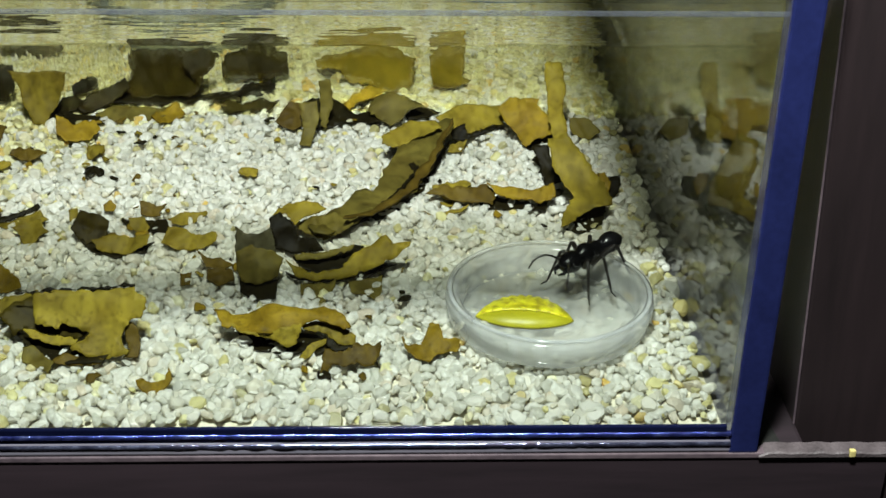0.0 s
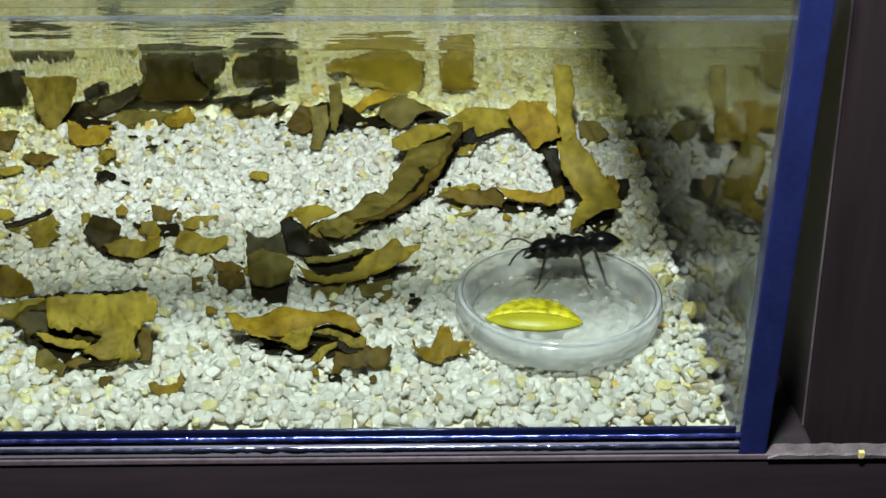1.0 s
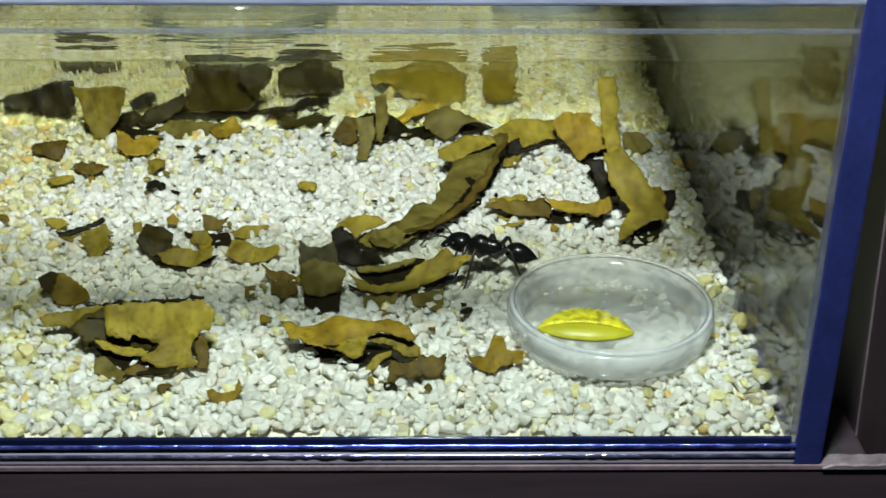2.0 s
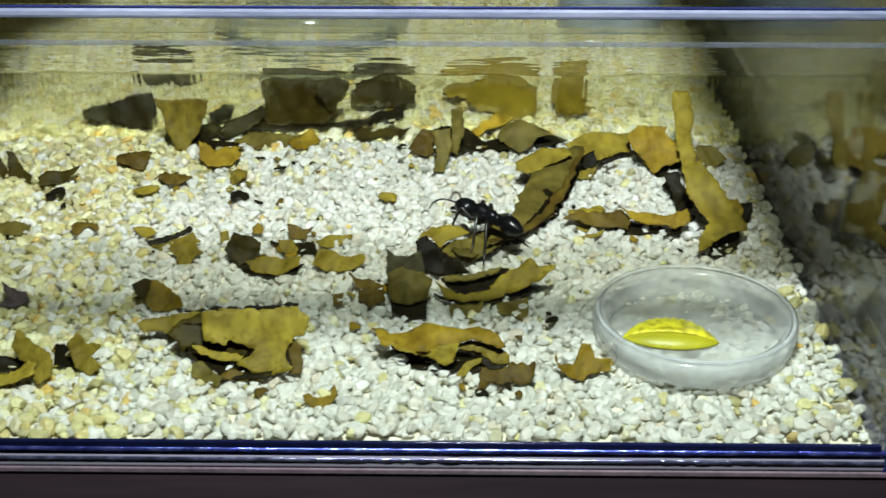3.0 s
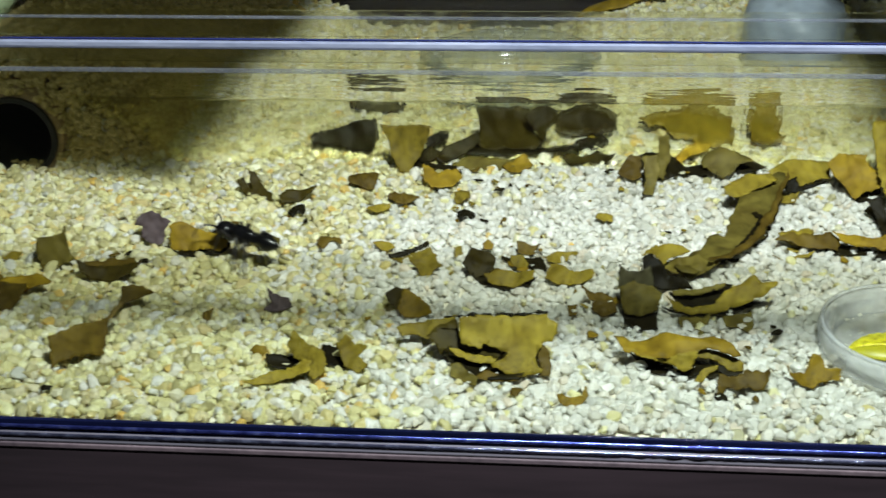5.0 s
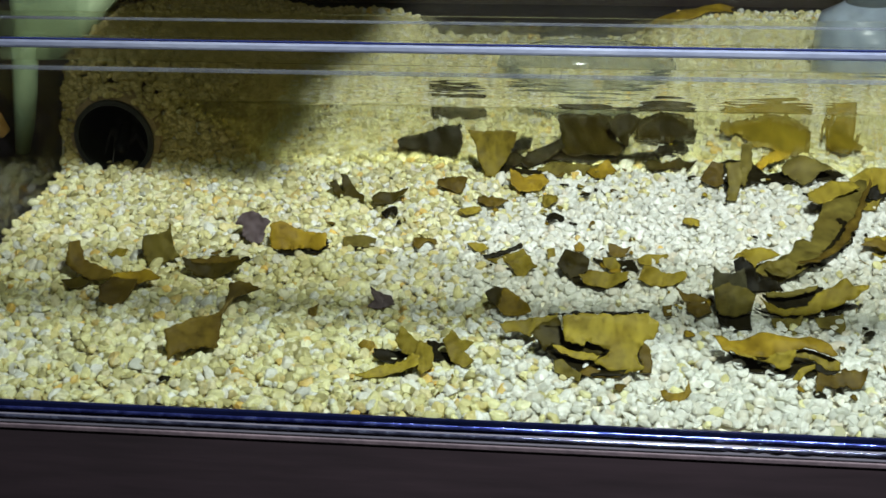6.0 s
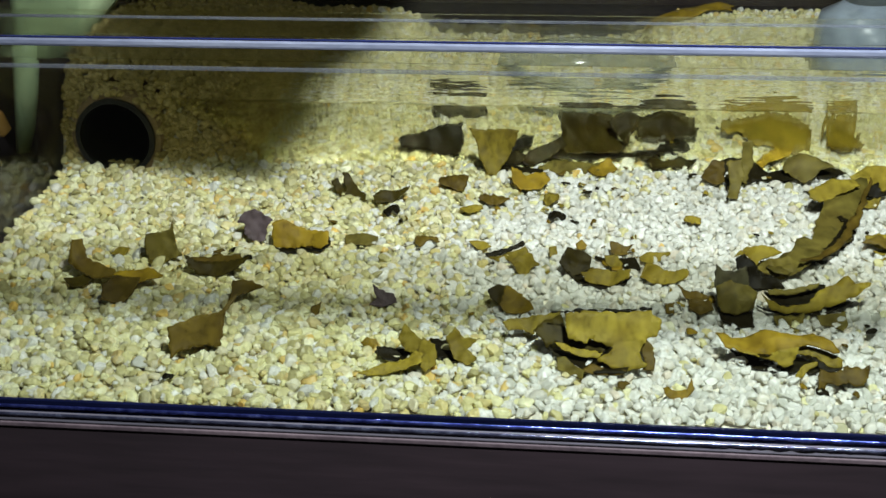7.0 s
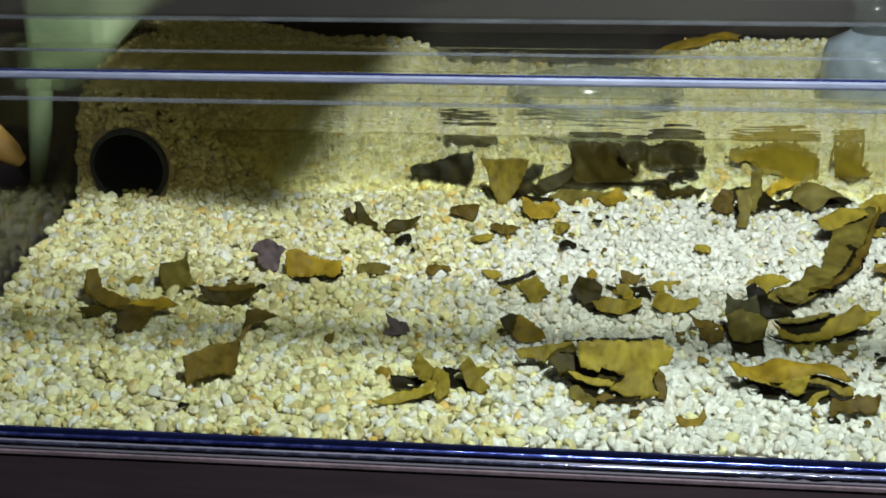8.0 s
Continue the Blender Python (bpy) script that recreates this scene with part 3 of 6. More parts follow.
# Lid out of view, added to cast the shadow wedge over the tunnel corner.
skewed = boxed(-0.2212, -0.1350, 0.0556, NORTH - 0.004, RIM + 0.0004, RIM + 0.0034, 0.0005)
bmesh.ops.rotate(skewed, verts=skewed.verts, cent=(-0.1395, 0.057, 0), matrix=Matrix.Rotation(radians(-3.5), 3, "Z"))
tagged(finish("shade_lid", skewed, "lid"), "unseen brown smoked lid added askew on the rim to shade the corner", "lid")
part("lid_frame", boxed(WEST + 0.002, 0.0395, -0.0060, 0.0180, 0.1174, 0.1184, 0.0003), "frame", tank, "smoky acrylic lid frame strip")
# Strip out of view, added to dim the gravel along the east glass.
tagged(finish("shade_brace", boxed(0.040, EAST + PANE, 0.004, NORTH + PANE, RIM + 0.0004, RIM + 0.0034, 0.0005), "brace"), "unseen smoked brace added on the rim to dim the gravel edge", "brace")

# ---- dish with jelly ----
DISH = (0.0415, 0.0425)
dish_z = ground(*DISH) + 0.0002
dish = thing("feeding_dish", "round clear plastic feeding dish sunk on white gravel", "dish", (DISH[0], DISH[1], dish_z))
part("wall", lathe(bmesh.new(), [(0.0238, 0.0), (0.0255, 0.0012), (0.0262, 0.0062), (0.0256, 0.0074), (0.0238, 0.0078), (0.0226, 0.0068), (0.0222, 0.0014), (0.0214, 0.0009)], 72, closed=True), "dish", dish, smooth=True)
part("bottom", lathe(bmesh.new(), [(0.0226, 0.0011), (0.0004, 0.0011)], 72, caps=False), "dish_floor", dish, smooth=False)
part("rim_ring", lathe(bmesh.new(), [(0.0252, 0.0078), (0.0258, 0.0083), (0.0249, 0.0087), (0.0242, 0.0083)], 72, closed=True), "dish", dish, smooth=True)


def jelly_food():
    food = thing("jelly_food", "bright yellow ridged jelly food in the clear dish", "food", (0.0352, 0.0390, dish_z + 0.0014))
    # the front half takes the shaded copy
    for name, mat, y_side, top in (("ridged_half", "jelly", 1, 0.0026), ("smooth_half", "jelly_shaded", -1, 0.0025)):
        grid = []
        n = 34
        for i in range(n + 1):
            u = -1 + 2 * i / n
            taper = max(0.02, 1 - abs(u) ** 2.2) ** 0.8
            ridge = 1 + (0.10 * abs(math.sin(u * 17)) if y_side > 0 else 0.015 * math.sin(u * 9))
            row = []
            for j in range(9):
                a = math.pi / 2 * j / 8
                drop = 0.30 if y_side > 0 else 1.0
                row.append(Vector((u * 0.0122, y_side * (0.0078 if y_side > 0 else 0.0046) * taper * math.sin(a) * ridge - 0.0002 * y_side, max(0.0, top * taper * (1 - drop * (1 - math.cos(a))) * ridge))))
            grid.append(row)
        part(name, sheet(bmesh.new(), grid, 0.0003), mat, food, "" if y_side > 0 else "smooth front half, its shade put into a darker colour", smooth=True)
    food.rotation_euler = (0, 0, radians(-6))
    return food


jelly_food()

# ---- containers at the back ----
cup_z = ground(-0.078, 0.245) + 0.0015
cup = thing("clear_dish", "low round clear plastic dish standing on the gravel", "dish", (-0.078, 0.250, cup_z))
part("wall", lathe(bmesh.new(), [(0.0300, 0.0006), (0.0345, 0.0008), (0.036, 0.002), (0.0366, 0.007), (0.0372, 0.0125)], 64, caps=False), "cup", cup, smooth=True)
part("rim", lathe(bmesh.new(), [(0.0371, 0.0123), (0.0382, 0.0125), (0.0385, 0.0132), (0.0381, 0.0139), (0.0368, 0.0139)], 64, caps=False), "cup", cup, "rolled clear rim", smooth=True)

tub_z = ground(0.047, 0.268) + 0.0015
tub = thing("plastic_feeder", "frosted pale blue plastic feeder with a narrow neck", "feeder", (0.0420, 0.270, tub_z))
part("body", lathe(bmesh.new(), [(0.016, 0.0), (0.0200, 0.0012), (0.0212, 0.005), (0.0212, 0.024), (0.0196, 0.030), (0.0125, 0.034), (0.0100, 0.036)], 56, caps=False), "tub", tub, smooth=True)
part("neck", lathe(bmesh.new(), [(0.0098, 0.0355), (0.0095, 0.046), (0.0108, 0.0465), (0.0108, 0.049), (0.009, 0.0495)], 40, caps=False), "cup", tub, "clear neck with a bright glint", smooth=True)

# ---- tunnel ----
tunnel = thing("tunnel_tube", "black plastic tunnel tube half buried in gravel", "tube", (TUNNEL[0], 0.150, TUNNEL[1]))
TR = TUNNEL[2]
lying = Matrix.Rotation(radians(-90), 3, "X")
shell = lathe(bmesh.new(), [(TR, 0.0), (TR, 0.13), (TR - 0.0012, 0.13), (TR - 0.0012, 0.0)], 40, closed=True)
lathe(shell, [(TR - 0.0012, 0.128), (TR - 0.0012, 0.130)], 40)
bmesh.ops.rotate(shell, verts=shell.verts, cent=(0, 0, 0), matrix=lying)
part("shell", shell, "tube", tunnel, smooth=False)
collar = lathe(bmesh.new(), [(TR + 0.0004, 0.0012), (TR + 0.0024, 0.0016), (TR + 0.0030, 0.004), (TR + 0.0026, 0.007), (TR + 0.0016, 0.12), (TR + 0.0002, 0.12)], 40, closed=True)
bmesh.ops.rotate(collar, verts=collar.verts, cent=(0, 0, 0), matrix=lying)
part("sand_collar", collar, "shaded_bed", tunnel, "sand packed round the tube")
ring = lathe(bmesh.new(), [(TR + 0.0004, -0.0004), (TR + 0.0006, 0.003), (TR - 0.0011, 0.003), (TR - 0.0014, -0.0004)], 40, closed=True)
bmesh.ops.rotate(ring, verts=ring.verts, cent=(0, 0, 0), matrix=lying)
part("mouth_ring", ring, "tube_rim", tunnel, "dull black mouth ring")

# ---- outside the tank ----
hook = thing("plastic_hook", "pale green plastic hook with a tapered prong beside the tank", "hook", (-0.3045, 0.200, BASE))
part("prong", tube(bmesh.new(), [(-0.0114, 0, -0.0041), (-0.0106, 0, -0.0005), (-0.0077, 0, 0.0116), (-0.0049, 0, 0.0278), (-0.0028, 0, 0.0424), (-0.0019, 0, 0.0496)], [0.0010, 0.0028, 0.0042, 0.0052, 0.0056, 0.0058], 12), "green", hook, smooth=True)
arm = bmesh.new()
for_arm = []
for i in range(19):
    u = i / 18
    k = min(1.0, max(0.0, (u - 0.2) / 0.8))
    under = 0.0410 + 0.036 * k * k * (3 - 2 * k)
    for_arm.append([Vector((-0.0059 + 0.064 * u, 0.001 * j, under + (0.0900 - under) * j / 3)) for j in range(4)])
sheet(arm, for_arm, 0.003)
part("arm", arm, "green", hook)
part("stem", boxed(-0.012, 0.003, -0.003, 0.003, 0.0, -0.0021, 0.001), "tube", hook)
clip = thing("orange_clip", "small orange plastic clip beside the tank", "clip", (-0.3000, 0.14, BASE))
part("body", tube(bmesh.new(), [(-0.010, 0, 0.044), (-0.002, 0, 0.039), (0.0045, 0, 0.034), (0.0085, 0, 0.0305)], [0.008, 0.0066, 0.0048, 0.0022], 14), "orange", clip, smooth=True)
part("post", boxed(-0.008, -0.004, -0.003, 0.003, 0.0, 0.034, 0.001), "tube", clip)

# ---- dry leaves ----
SEED = [11]


def scrap(label, mat, p0, p1, width, mode, arch, shape, lean=0.3, lift=0.0):
    """A dry leaf or torn piece from p0 to p1 on the gravel: flat, arched, boat-shaped, folded like a tent or standing up."""
    SEED[0] = int(abs(p0[0]) * 1e5) * 3 + int(abs(p1[1]) * 1e5) * 7 + int(width * 1e5)
    rnd = random.Random(SEED[0])
    a, b = Vector((*p0, 0)), Vector((*p1, 0))
    length = (b - a).length
    along = (b - a).normalized()
    across = Vector((-along.y, along.x, 0))
    if across.y < 0:
        across = -across
    big = max(length, width)
    rows = 16 if big < 0.008 else 36 if big < 0.02 else 60
    cols = 7 if big < 0.008 else 11 if big < 0.02 else 21
    ph = [rnd.uniform(0, 6.28) for _ in range(8)]
    torn = {"ragged": 0.36, "lens": 0.13, "blunt": 0.13, "strip": 0.16, "wing": 0.1}[shape]
    grid = []
    key = (SEED[0] % 997) * 3.71
    low_reach = {"ragged": 0.30, "lens": 0.80, "blunt": 0.84, "strip": 0.75, "wing": 0.9}[shape]
    knots = []
    for k in (0, 1):
        n = rnd.randint(9, 13) if big > 0.014 else rnd.randint(5, 8)
        at = sorted([0.0, 1.0] + [rnd.random() for _ in range(n)])
        knots.append([(t, rnd.uniform(low_reach, 1.08) if m % 2 else rnd.uniform((low_reach + 1) / 2, 1.08)) for m, t in enumerate(at)])

    def jag(k, u):
        """Sharp-cornered reach of one side of the leaf."""
        for (t0, r0), (t1, r1) in zip(knots[k], knots[k][1:]):
            if t0 <= u <= t1:
                f = (u - t0) / max(t1 - t0, 1e-6)
                return r0 + (r1 - r0) * f + 0.05 * noise.noise((u * 40, key, k * 7.0))
        return 1.0

    for i in range(rows):
        u = i / (rows - 1)
        if shape == "lens":
            half = (math.sin(math.pi * min(max(u, 0.015), 0.985)) ** 0.75) * (1.1 - 0.3 * u)
        elif shape == "blunt":
            half = min(1.0, 0.6 + 3.0 * min(u, 1 - u))
        elif shape == "ragged":
            half = min(1.0, 0.3 + 3.2 * min(u, 1 - u)) * (0.85 + 0.3 * math.sin(7 * u + ph[0]))
        else:
            half = min(1.0, 0.4 + 6 * min(u, 1 - u))
        if shape == "wing":
            half = 1.0
        edge = [max(0.08, half * jag(k, u)) for k in (0, 1)]
        if shape == "wing":
            tear = -0.35 if u < 0.36 else -0.15 if u < 0.46 else 0.1 + 5.0 * (u - 0.46)
            edge = [min(1.0, tear) + 0.12 * noise.noise((u * 12, key, 1.0)) - (0.25 if 0.88 < u < 0.93 else 0.0), 0.98 - 0.10 * (1 - u) + 0.015 * math.sin(9 * u)]
        row = []
        for j in range(cols):
            v = -1 + 2 * j / (cols - 1)
            s = -edge[0] + (edge[0] + edge[1]) * (v + 1) / 2
            fold = abs(noise.noise((u * length / big * 4.0, s * 2.2 * width / big + ph[6], key)))
            fine = noise.noise((u * length / big * 11.0, s * 6.0 * width / big, key + 5))
            wob = width * (0.17 * (0.35 - fold) + 0.018 * fine) + 0.05 * width * math.sin(5 * u + 2.3 * v + ph[3])
            sway = 0.12 * width * math.sin(3.1 * u + ph[5])
            ends = (torn * 0.35 * length) * (noise.noise((v * 2.5, ph[6], key)) + 0.5 * noise.noise((v * 9, ph[6], key))) * (2 * u - 1)
            base = a + along * (length * u + ends)
            if mode == "up":
                low = (s + 1) / 2
                p = base + Vector((0, 1, 0)) * (lean * low * width + arch * width * math.sin(math.pi * u) * 0.6 - wob * 0.9)
                p.z += low * width * math.sqrt(max(0.2, 1 - lean * lean * 0.5)) + ground(base.x, base.y) - 0.0004
            else:
                off = across * (s * width / 2 + sway)
                if mode == "tent":
                    rise = arch * width * (1 - abs(s) ** 1.3) * (0.7 + 0.3 * u)
                elif mode == "boat":
                    rise = arch * width * (s * s * 0.9 + 0.35 * (2 * u - 1) ** 2) + (0.25 * width if v > 0 else 0.0) * v
                else:
                    rise = arch * width * (1 - s * s) * (0.6 + 0.4 * math.sin(math.pi * u)) + 0.10 * width * max(0.0, v)
                p = base + off
                p.z = ground(p.x, p.y) + 0.0012 + max(0.0, rise + wob + lift)
            row.append(p)
        grid.append(row)
    mid = (a + b) / 2
    mid.z = ground(mid.x, mid.y)
    bm = sheet(bmesh.new(), [[p - mid for p in row] for row in grid], 0.0003)
    ob = finish("leaf_scrap" if big < 0.014 else "dry_leaf", bm, mat)
    ob.location = mid
    return tagged(ob, label, "leaf", "dry leaves on the gravel")


def piece(label, mat, foot, turn, tilt, outline, curl, crumple=0.8, parent=None, name=""):
    """A torn piece of dry leaf: an outline in millimetres on a plane that is turned and tilted up from its foot on the gravel."""
    rnd = random.Random(int(abs(foot[0]) * 1e5) * 3 + int(abs(foot[1]) * 1e5) * 7)
    key = rnd.uniform(0, 90)
    corners = [Vector((u, v)) for u, v in outline]
    size = max((p - q).length for p in corners for q in corners)
    step = max(0.5, size / 34)
    rim = []
    for p, q in zip(corners, corners[1:] + corners[:1]):
        side = q - p
        count = max(1, int(side.length / step))
        out = Vector((side.y, -side.x)).normalized() if side.length > 0 else Vector((0, 0))
        for i in range(count):
            r = p + side * i / count
            nick = 0.0 if i == 0 else 0.038 * size ** 0.7 * (noise.noise((r.x * 0.9, r.y * 0.9, key)) + 0.8 * noise.noise((r.x * 2.6, r.y * 2.6, key)))
            rim.append(r + out * nick * 1.6)
    lo = Vector((min(p.x for p in rim), min(p.y for p in rim)))
    hi = Vector((max(p.x for p in rim), max(p.y for p in rim)))
    cell = max(0.6, size / 16)
    inner = []
    for i in range(1, int((hi.x - lo.x) / cell) + 1):
        for j in range(1, int((hi.y - lo.y) / cell) + 1):
            inner.append(Vector((lo.x + cell * (i + rnd.uniform(-0.3, 0.3)), lo.y + cell * (j + rnd.uniform(-0.3, 0.3)))))
    n = len(rim)
    spots, _, faces, *_ = geometry.delaunay_2d_cdt(rim + inner, [(i, (i + 1) % n) for i in range(n)], [], 1, 1e-4)
    mid = (lo + hi) / 2
    a, b = radians(turn), radians(tilt)
    across = Vector((math.cos(a), math.sin(a), 0))
    up = Vector((-math.sin(a) * math.cos(b), math.cos(a) * math.cos(b), math.sin(b)))
    face = across.cross(up)
    base = Vector((foot[0], foot[1], 0.05 * foot[1] + foot[2]))
    vein = rnd.uniform(0, 3.1)
    places = []
    for p in spots:
        r = (p - mid) * (2 / size)
        crease = abs(noise.noise((p.x * 2.6 / size + key, p.y * 2.6 / size, 3.0)))
        rough = noise.noise((p.x * 9 / size, p.y * 9 / size, key))
        ridge = abs(r.x * math.sin(vein) + r.y * math.cos(vein))
        high = size * (crumple * (0.17 * (0.22 - crease) + 0.026 * rough) + 0.5 * curl * r.length_squared + 0.05 * (ridge - 0.2))
        q = base + (across * p.x + up * p.y) * 0.001 + face * high * 0.001
        q.z = max(q.z, ground(q.x, q.y) + 0.0003)
        places.append(q - base)
    bm = bmesh.new()
    thick = face * 0.00014
    top = [bm.verts.new(q + thick) for q in places]
    low = [bm.verts.new(q - thick) for q in places]
    used = {}
    for f in faces:
        bm.faces.new([top[i] for i in f]).smooth = True
        bm.faces.new([low[i] for i in reversed(f)]).smooth = True
        for i, j in zip(f, f[1:] + f[:1]):
            used[(i, j)] = True
    for i, j in used:
        if (j, i) not in used:
            bm.faces.new((top[j], top[i], low[i], low[j]))
    for v in [v for v in bm.verts if not v.link_faces]:
        bm.verts.remove(v)
    if parent:
        ob = part(name, bm, mat, parent, label)
        ob.location = base - parent.location
        return ob
    ob = finish("leaf_scrap" if size < 14 else "dry_leaf", bm, mat)
    ob.location = base
    return tagged(ob, label, "leaf", "dry leaves on the gravel")


def torn_leaf(label, place):
    """A larger leaf, whose blade, flaps and rolled edges are its parts."""
    return thing("dry_leaf", label, "leaf", (place[0], place[1], ground(*place)), "dry leaves on the gravel")


# pieces: foot, turn, tilt, torn outline in millimetres, curl
piece("tiny torn amber leaf scrap", "amber", (-0.0531, 0.0098, 0.0002), 0, 50, [(-3.5, 4), (-2, 4.5), (0, 3.5), (3, 4), (4, 7), (5, 4), (2, 0.5), (0, 0), (-3, 2.5)], 0.15)
piece("small reddish leaf fleck on gravel", "brown", (-0.0533, 0.0569, 0.0002), 0, 20, [(-0.5, 4), (2.5, 4.5), (2.5, 0.5), (0, 0)], 0.1)
piece("small olive leaf chip", "olive", (-0.0892, 0.0905, 0.0002), 0, 50, [(-0.5, 3.5), (2, 4), (2.5, 1), (0, 0)], 0.1)
curled_leaf = torn_leaf("slate-grey curled leaf with horns and a pouch", (-0.03, 0.06))
piece("", "slate", (-0.0291, 0.0616, 0.0030), 5, 70, [(-9.5, 11.5), (-7.5, 9.5), (-4, 9), (-0.5, 11), (0.5, 6.5), (0, 0), (-4, 1.5), (-9, 2.5), (-10, 6)], 0.1, 0.5, curled_leaf, "horned_back")
piece("grey-brown pouch", "grey", (-0.0328, 0.0544, 0.0022), 0, 58, [(-6, 8.5), (-2, 10.5), (0, 9.5), (3.5, 9), (6.5, 7), (5, 2), (0, 0), (-4.5, 1), (-5.5, 4)], -0.25, 0.5, curled_leaf, "pouch")
# shade beneath the pouch, laid in as a dark flat sheet
piece("dark sheet put in for the shade under the leaf", "dark", (-0.0333, 0.0491, 0.0003), 0, 8, [(-4.5, 9.5), (5.5, 8.5), (5.5, 1), (0, 0), (-4, 4)], 0.05, 0.5, curled_leaf, "dark_underside")
# black puts the shade of the rolled hollow into the colour
piece("folded end of the long leaf, black for its shaded hollow", "dark", (-0.0246, 0.0729, 0.0005), -10, 65, [(-7.5, 9), (-5, 11), (-1.5, 8.5), (1, 4.5), (6, 4.5), (8.5, 1.5), (0, 0), (-5, 1)], 0.15)
piece("olive leaf hood over the folded end", "olive", (-0.0248, 0.0787, 0.0060), 0, 30, [(-6.5, 3.5), (-2.5, 7.5), (6, 8), (8.5, 5.5), (6, 4), (2, 2.5), (0, 0), (-3, 4)], -0.2)
piece("red-brown scrap by the curled leaf", "brown", (-0.0432, 0.0623, 0.0015), 0, 30, [(-6.5, 5.5), (-4, 4), (-0.5, 4), (3.5, 1), (0, 0), (-4, 1)], 0.15)
piece("red-brown torn scrap by the curled leaf", "brown", (-0.0435, 0.0566, 0.0002), 0, 30, [(-3, 5), (-0.5, 6), (3.5, 5), (4.5, 1.5), (2.5, 1), (0, 0), (-3, 2)], 0.15)
piece("grey-olive flake beneath the boat-shaped leaf", "grey", (-0.0165, 0.0482, 0.0003), 0, 10, [(-5.5, 7.5), (-1, 8), (4, 9), (2.5, 2), (0, 0), (-5, 3)], 0.05)
piece("grey-olive pointed flake beneath the boat-shaped leaf", "grey", (-0.0024, 0.0491, 0.0003), 5, 15, [(-6.5, 7), (-1.5, 8), (2.5, 9), (2, 3), (0, 0), (-3, 3), (-6, 3.5)], 0.05)
# shade on the gravel below the boat, laid as a dark sheet
piece("dark sheet for the shade beneath the boat-shaped leaf", "dark", (-0.0187, 0.0557, 0.0003), 0, 5, [(-7.5, 6), (1, 2.5), (10.5, 6.5), (22, 10), (21, 7), (10.5, 2.5), (0, 0), (-6, 2)], 0.05)
wavy_leaf = torn_leaf("dark brown and amber wavy dry leaf lying on gravel", (0.04, 0.096))
piece("dark folded half", "brown", (0.0305, 0.0964, 0.0024), 3, 32, [(-19, 4.5), (-14, 7), (-6.5, 6), (-1, 7), (1.5, 4), (0, 0), (-5, 1), (-11, 2), (-15, 3.5)], -0.1, 0.5, wavy_leaf, "dark_half")
piece("", "amber", (0.0447, 0.0961, 0.0026), -3, 38, [(-16, 5.5), (-12, 5), (-8, 5.5), (-3, 4.5), (3.5, 6), (4, 1.5), (0, 0), (-3, 1.5), (-7, 1.5), (-12, 2)], 0.15, 0.5, wavy_leaf, "wavy_half")
# dark sheet stands in for the shade under the wavy lip
piece("dark sheet put in for the shade under the leaf", "dark", (0.0457, 0.0944, 0.0004), 0, 6, [(-19.5, 8), (-10.5, 8.5), (1.5, 5.5), (0, 0), (-11, 2), (-18.5, 2)], 0.05, 0.5, wavy_leaf, "dark_underside")
piece("thin olive sliver on white gravel", "olive", (0.0153, 0.0924, 0.0003), 6, 12, [(-5, 2), (0.5, 2.5), (9, 4.5), (6.5, 2), (0, 0)], 0.1)
piece("small olive leaf chip under the dry leaf", "olive", (0.0165, 0.0982, 0.0003), 0, 15, [(-1, 2), (4, 3), (5, 0.5), (0, 0)], 0.1)
piece("small olive leaf tip on white gravel", "olive", (0.0187, 0.1334, 0.0002), 0, 35, [(0.5, 3), (6.5, 5), (4.5, 0.5), (0, 0)], 0.1)
piece("dark scrap beside the leaning leaf roll", "dark", (0.0474, 0.1107, 0.0003), -20, 35, [(-7, 12.5), (-2.5, 14), (1.5, 6), (5, 2.5), (0, 0), (-3, 6.5)], 0.1)
piece("dull olive leaf tip by the glass side", "grey", (0.0641, 0.1417, 0.0004), 0, 40, [(-6, 8), (0.5, 8), (4, 3), (0, 0), (-5, 2)], 0.15)
piece("dark olive torn end of the leaf roll", "dark", (0.0660, 0.1009, 0.0003), 10, 60, [(-4, 9.5), (-1.5, 8), (3, 8), (3, 5), (0, 0), (-2, 0.5)], 0.15)
piece("curved lip at the end of the long leaf", "grey", (-0.0170, 0.0770, 0.0022), -5, 40, [(-8, 4.5), (-6, 6.5), (-3.5, 7), (2.5, 8.5), (8, 5.5), (5.5, 3), (0, 0), (-5.5, 2)], -0.15)
boat_leaf = torn_leaf("boat-shaped amber-olive dry leaf with a torn tip", (-0.0187, 0.0567))
piece("", "olive", (-0.0187, 0.0567, 0.0016), 4, 46, [(-7, 5.5), (-5, 4), (1, 2), (8, 3.5), (11, 7.5), (15.5, 9), (19.5, 11.5), (21.5, 9), (26, 9), (21.5, 5), (14.5, 2.5), (7.5, 0.5), (0, 0), (-4.5, 1)], 0.12, 0.5, boat_leaf, "blade")
# dark sheet gives the inside of the boat its shade
piece("hollow with its shade put into the colour", "dark", (-0.0169, 0.0581, 0.0030), 4, 20, [(-7, 5.5), (0, 6.5), (9.5, 9), (12, 8), (7, 2), (0, 0), (-5.5, 2)], 0.05, 0.5, boat_leaf, "hollow")
piece("pale rolled rim", "grey", (-0.0231, 0.0599, 0.0060), 6, 45, [(-0.5, 1.5), (7.5, 2), (15.5, 3.5), (14.5, 2), (6, 0), (0, 0)], 0.05, 0.5, boat_leaf, "rolled_rim")
leaning_leaf = torn_leaf("yellow-olive dry leaf leaning up against the divider", (0.0517, 0.095))
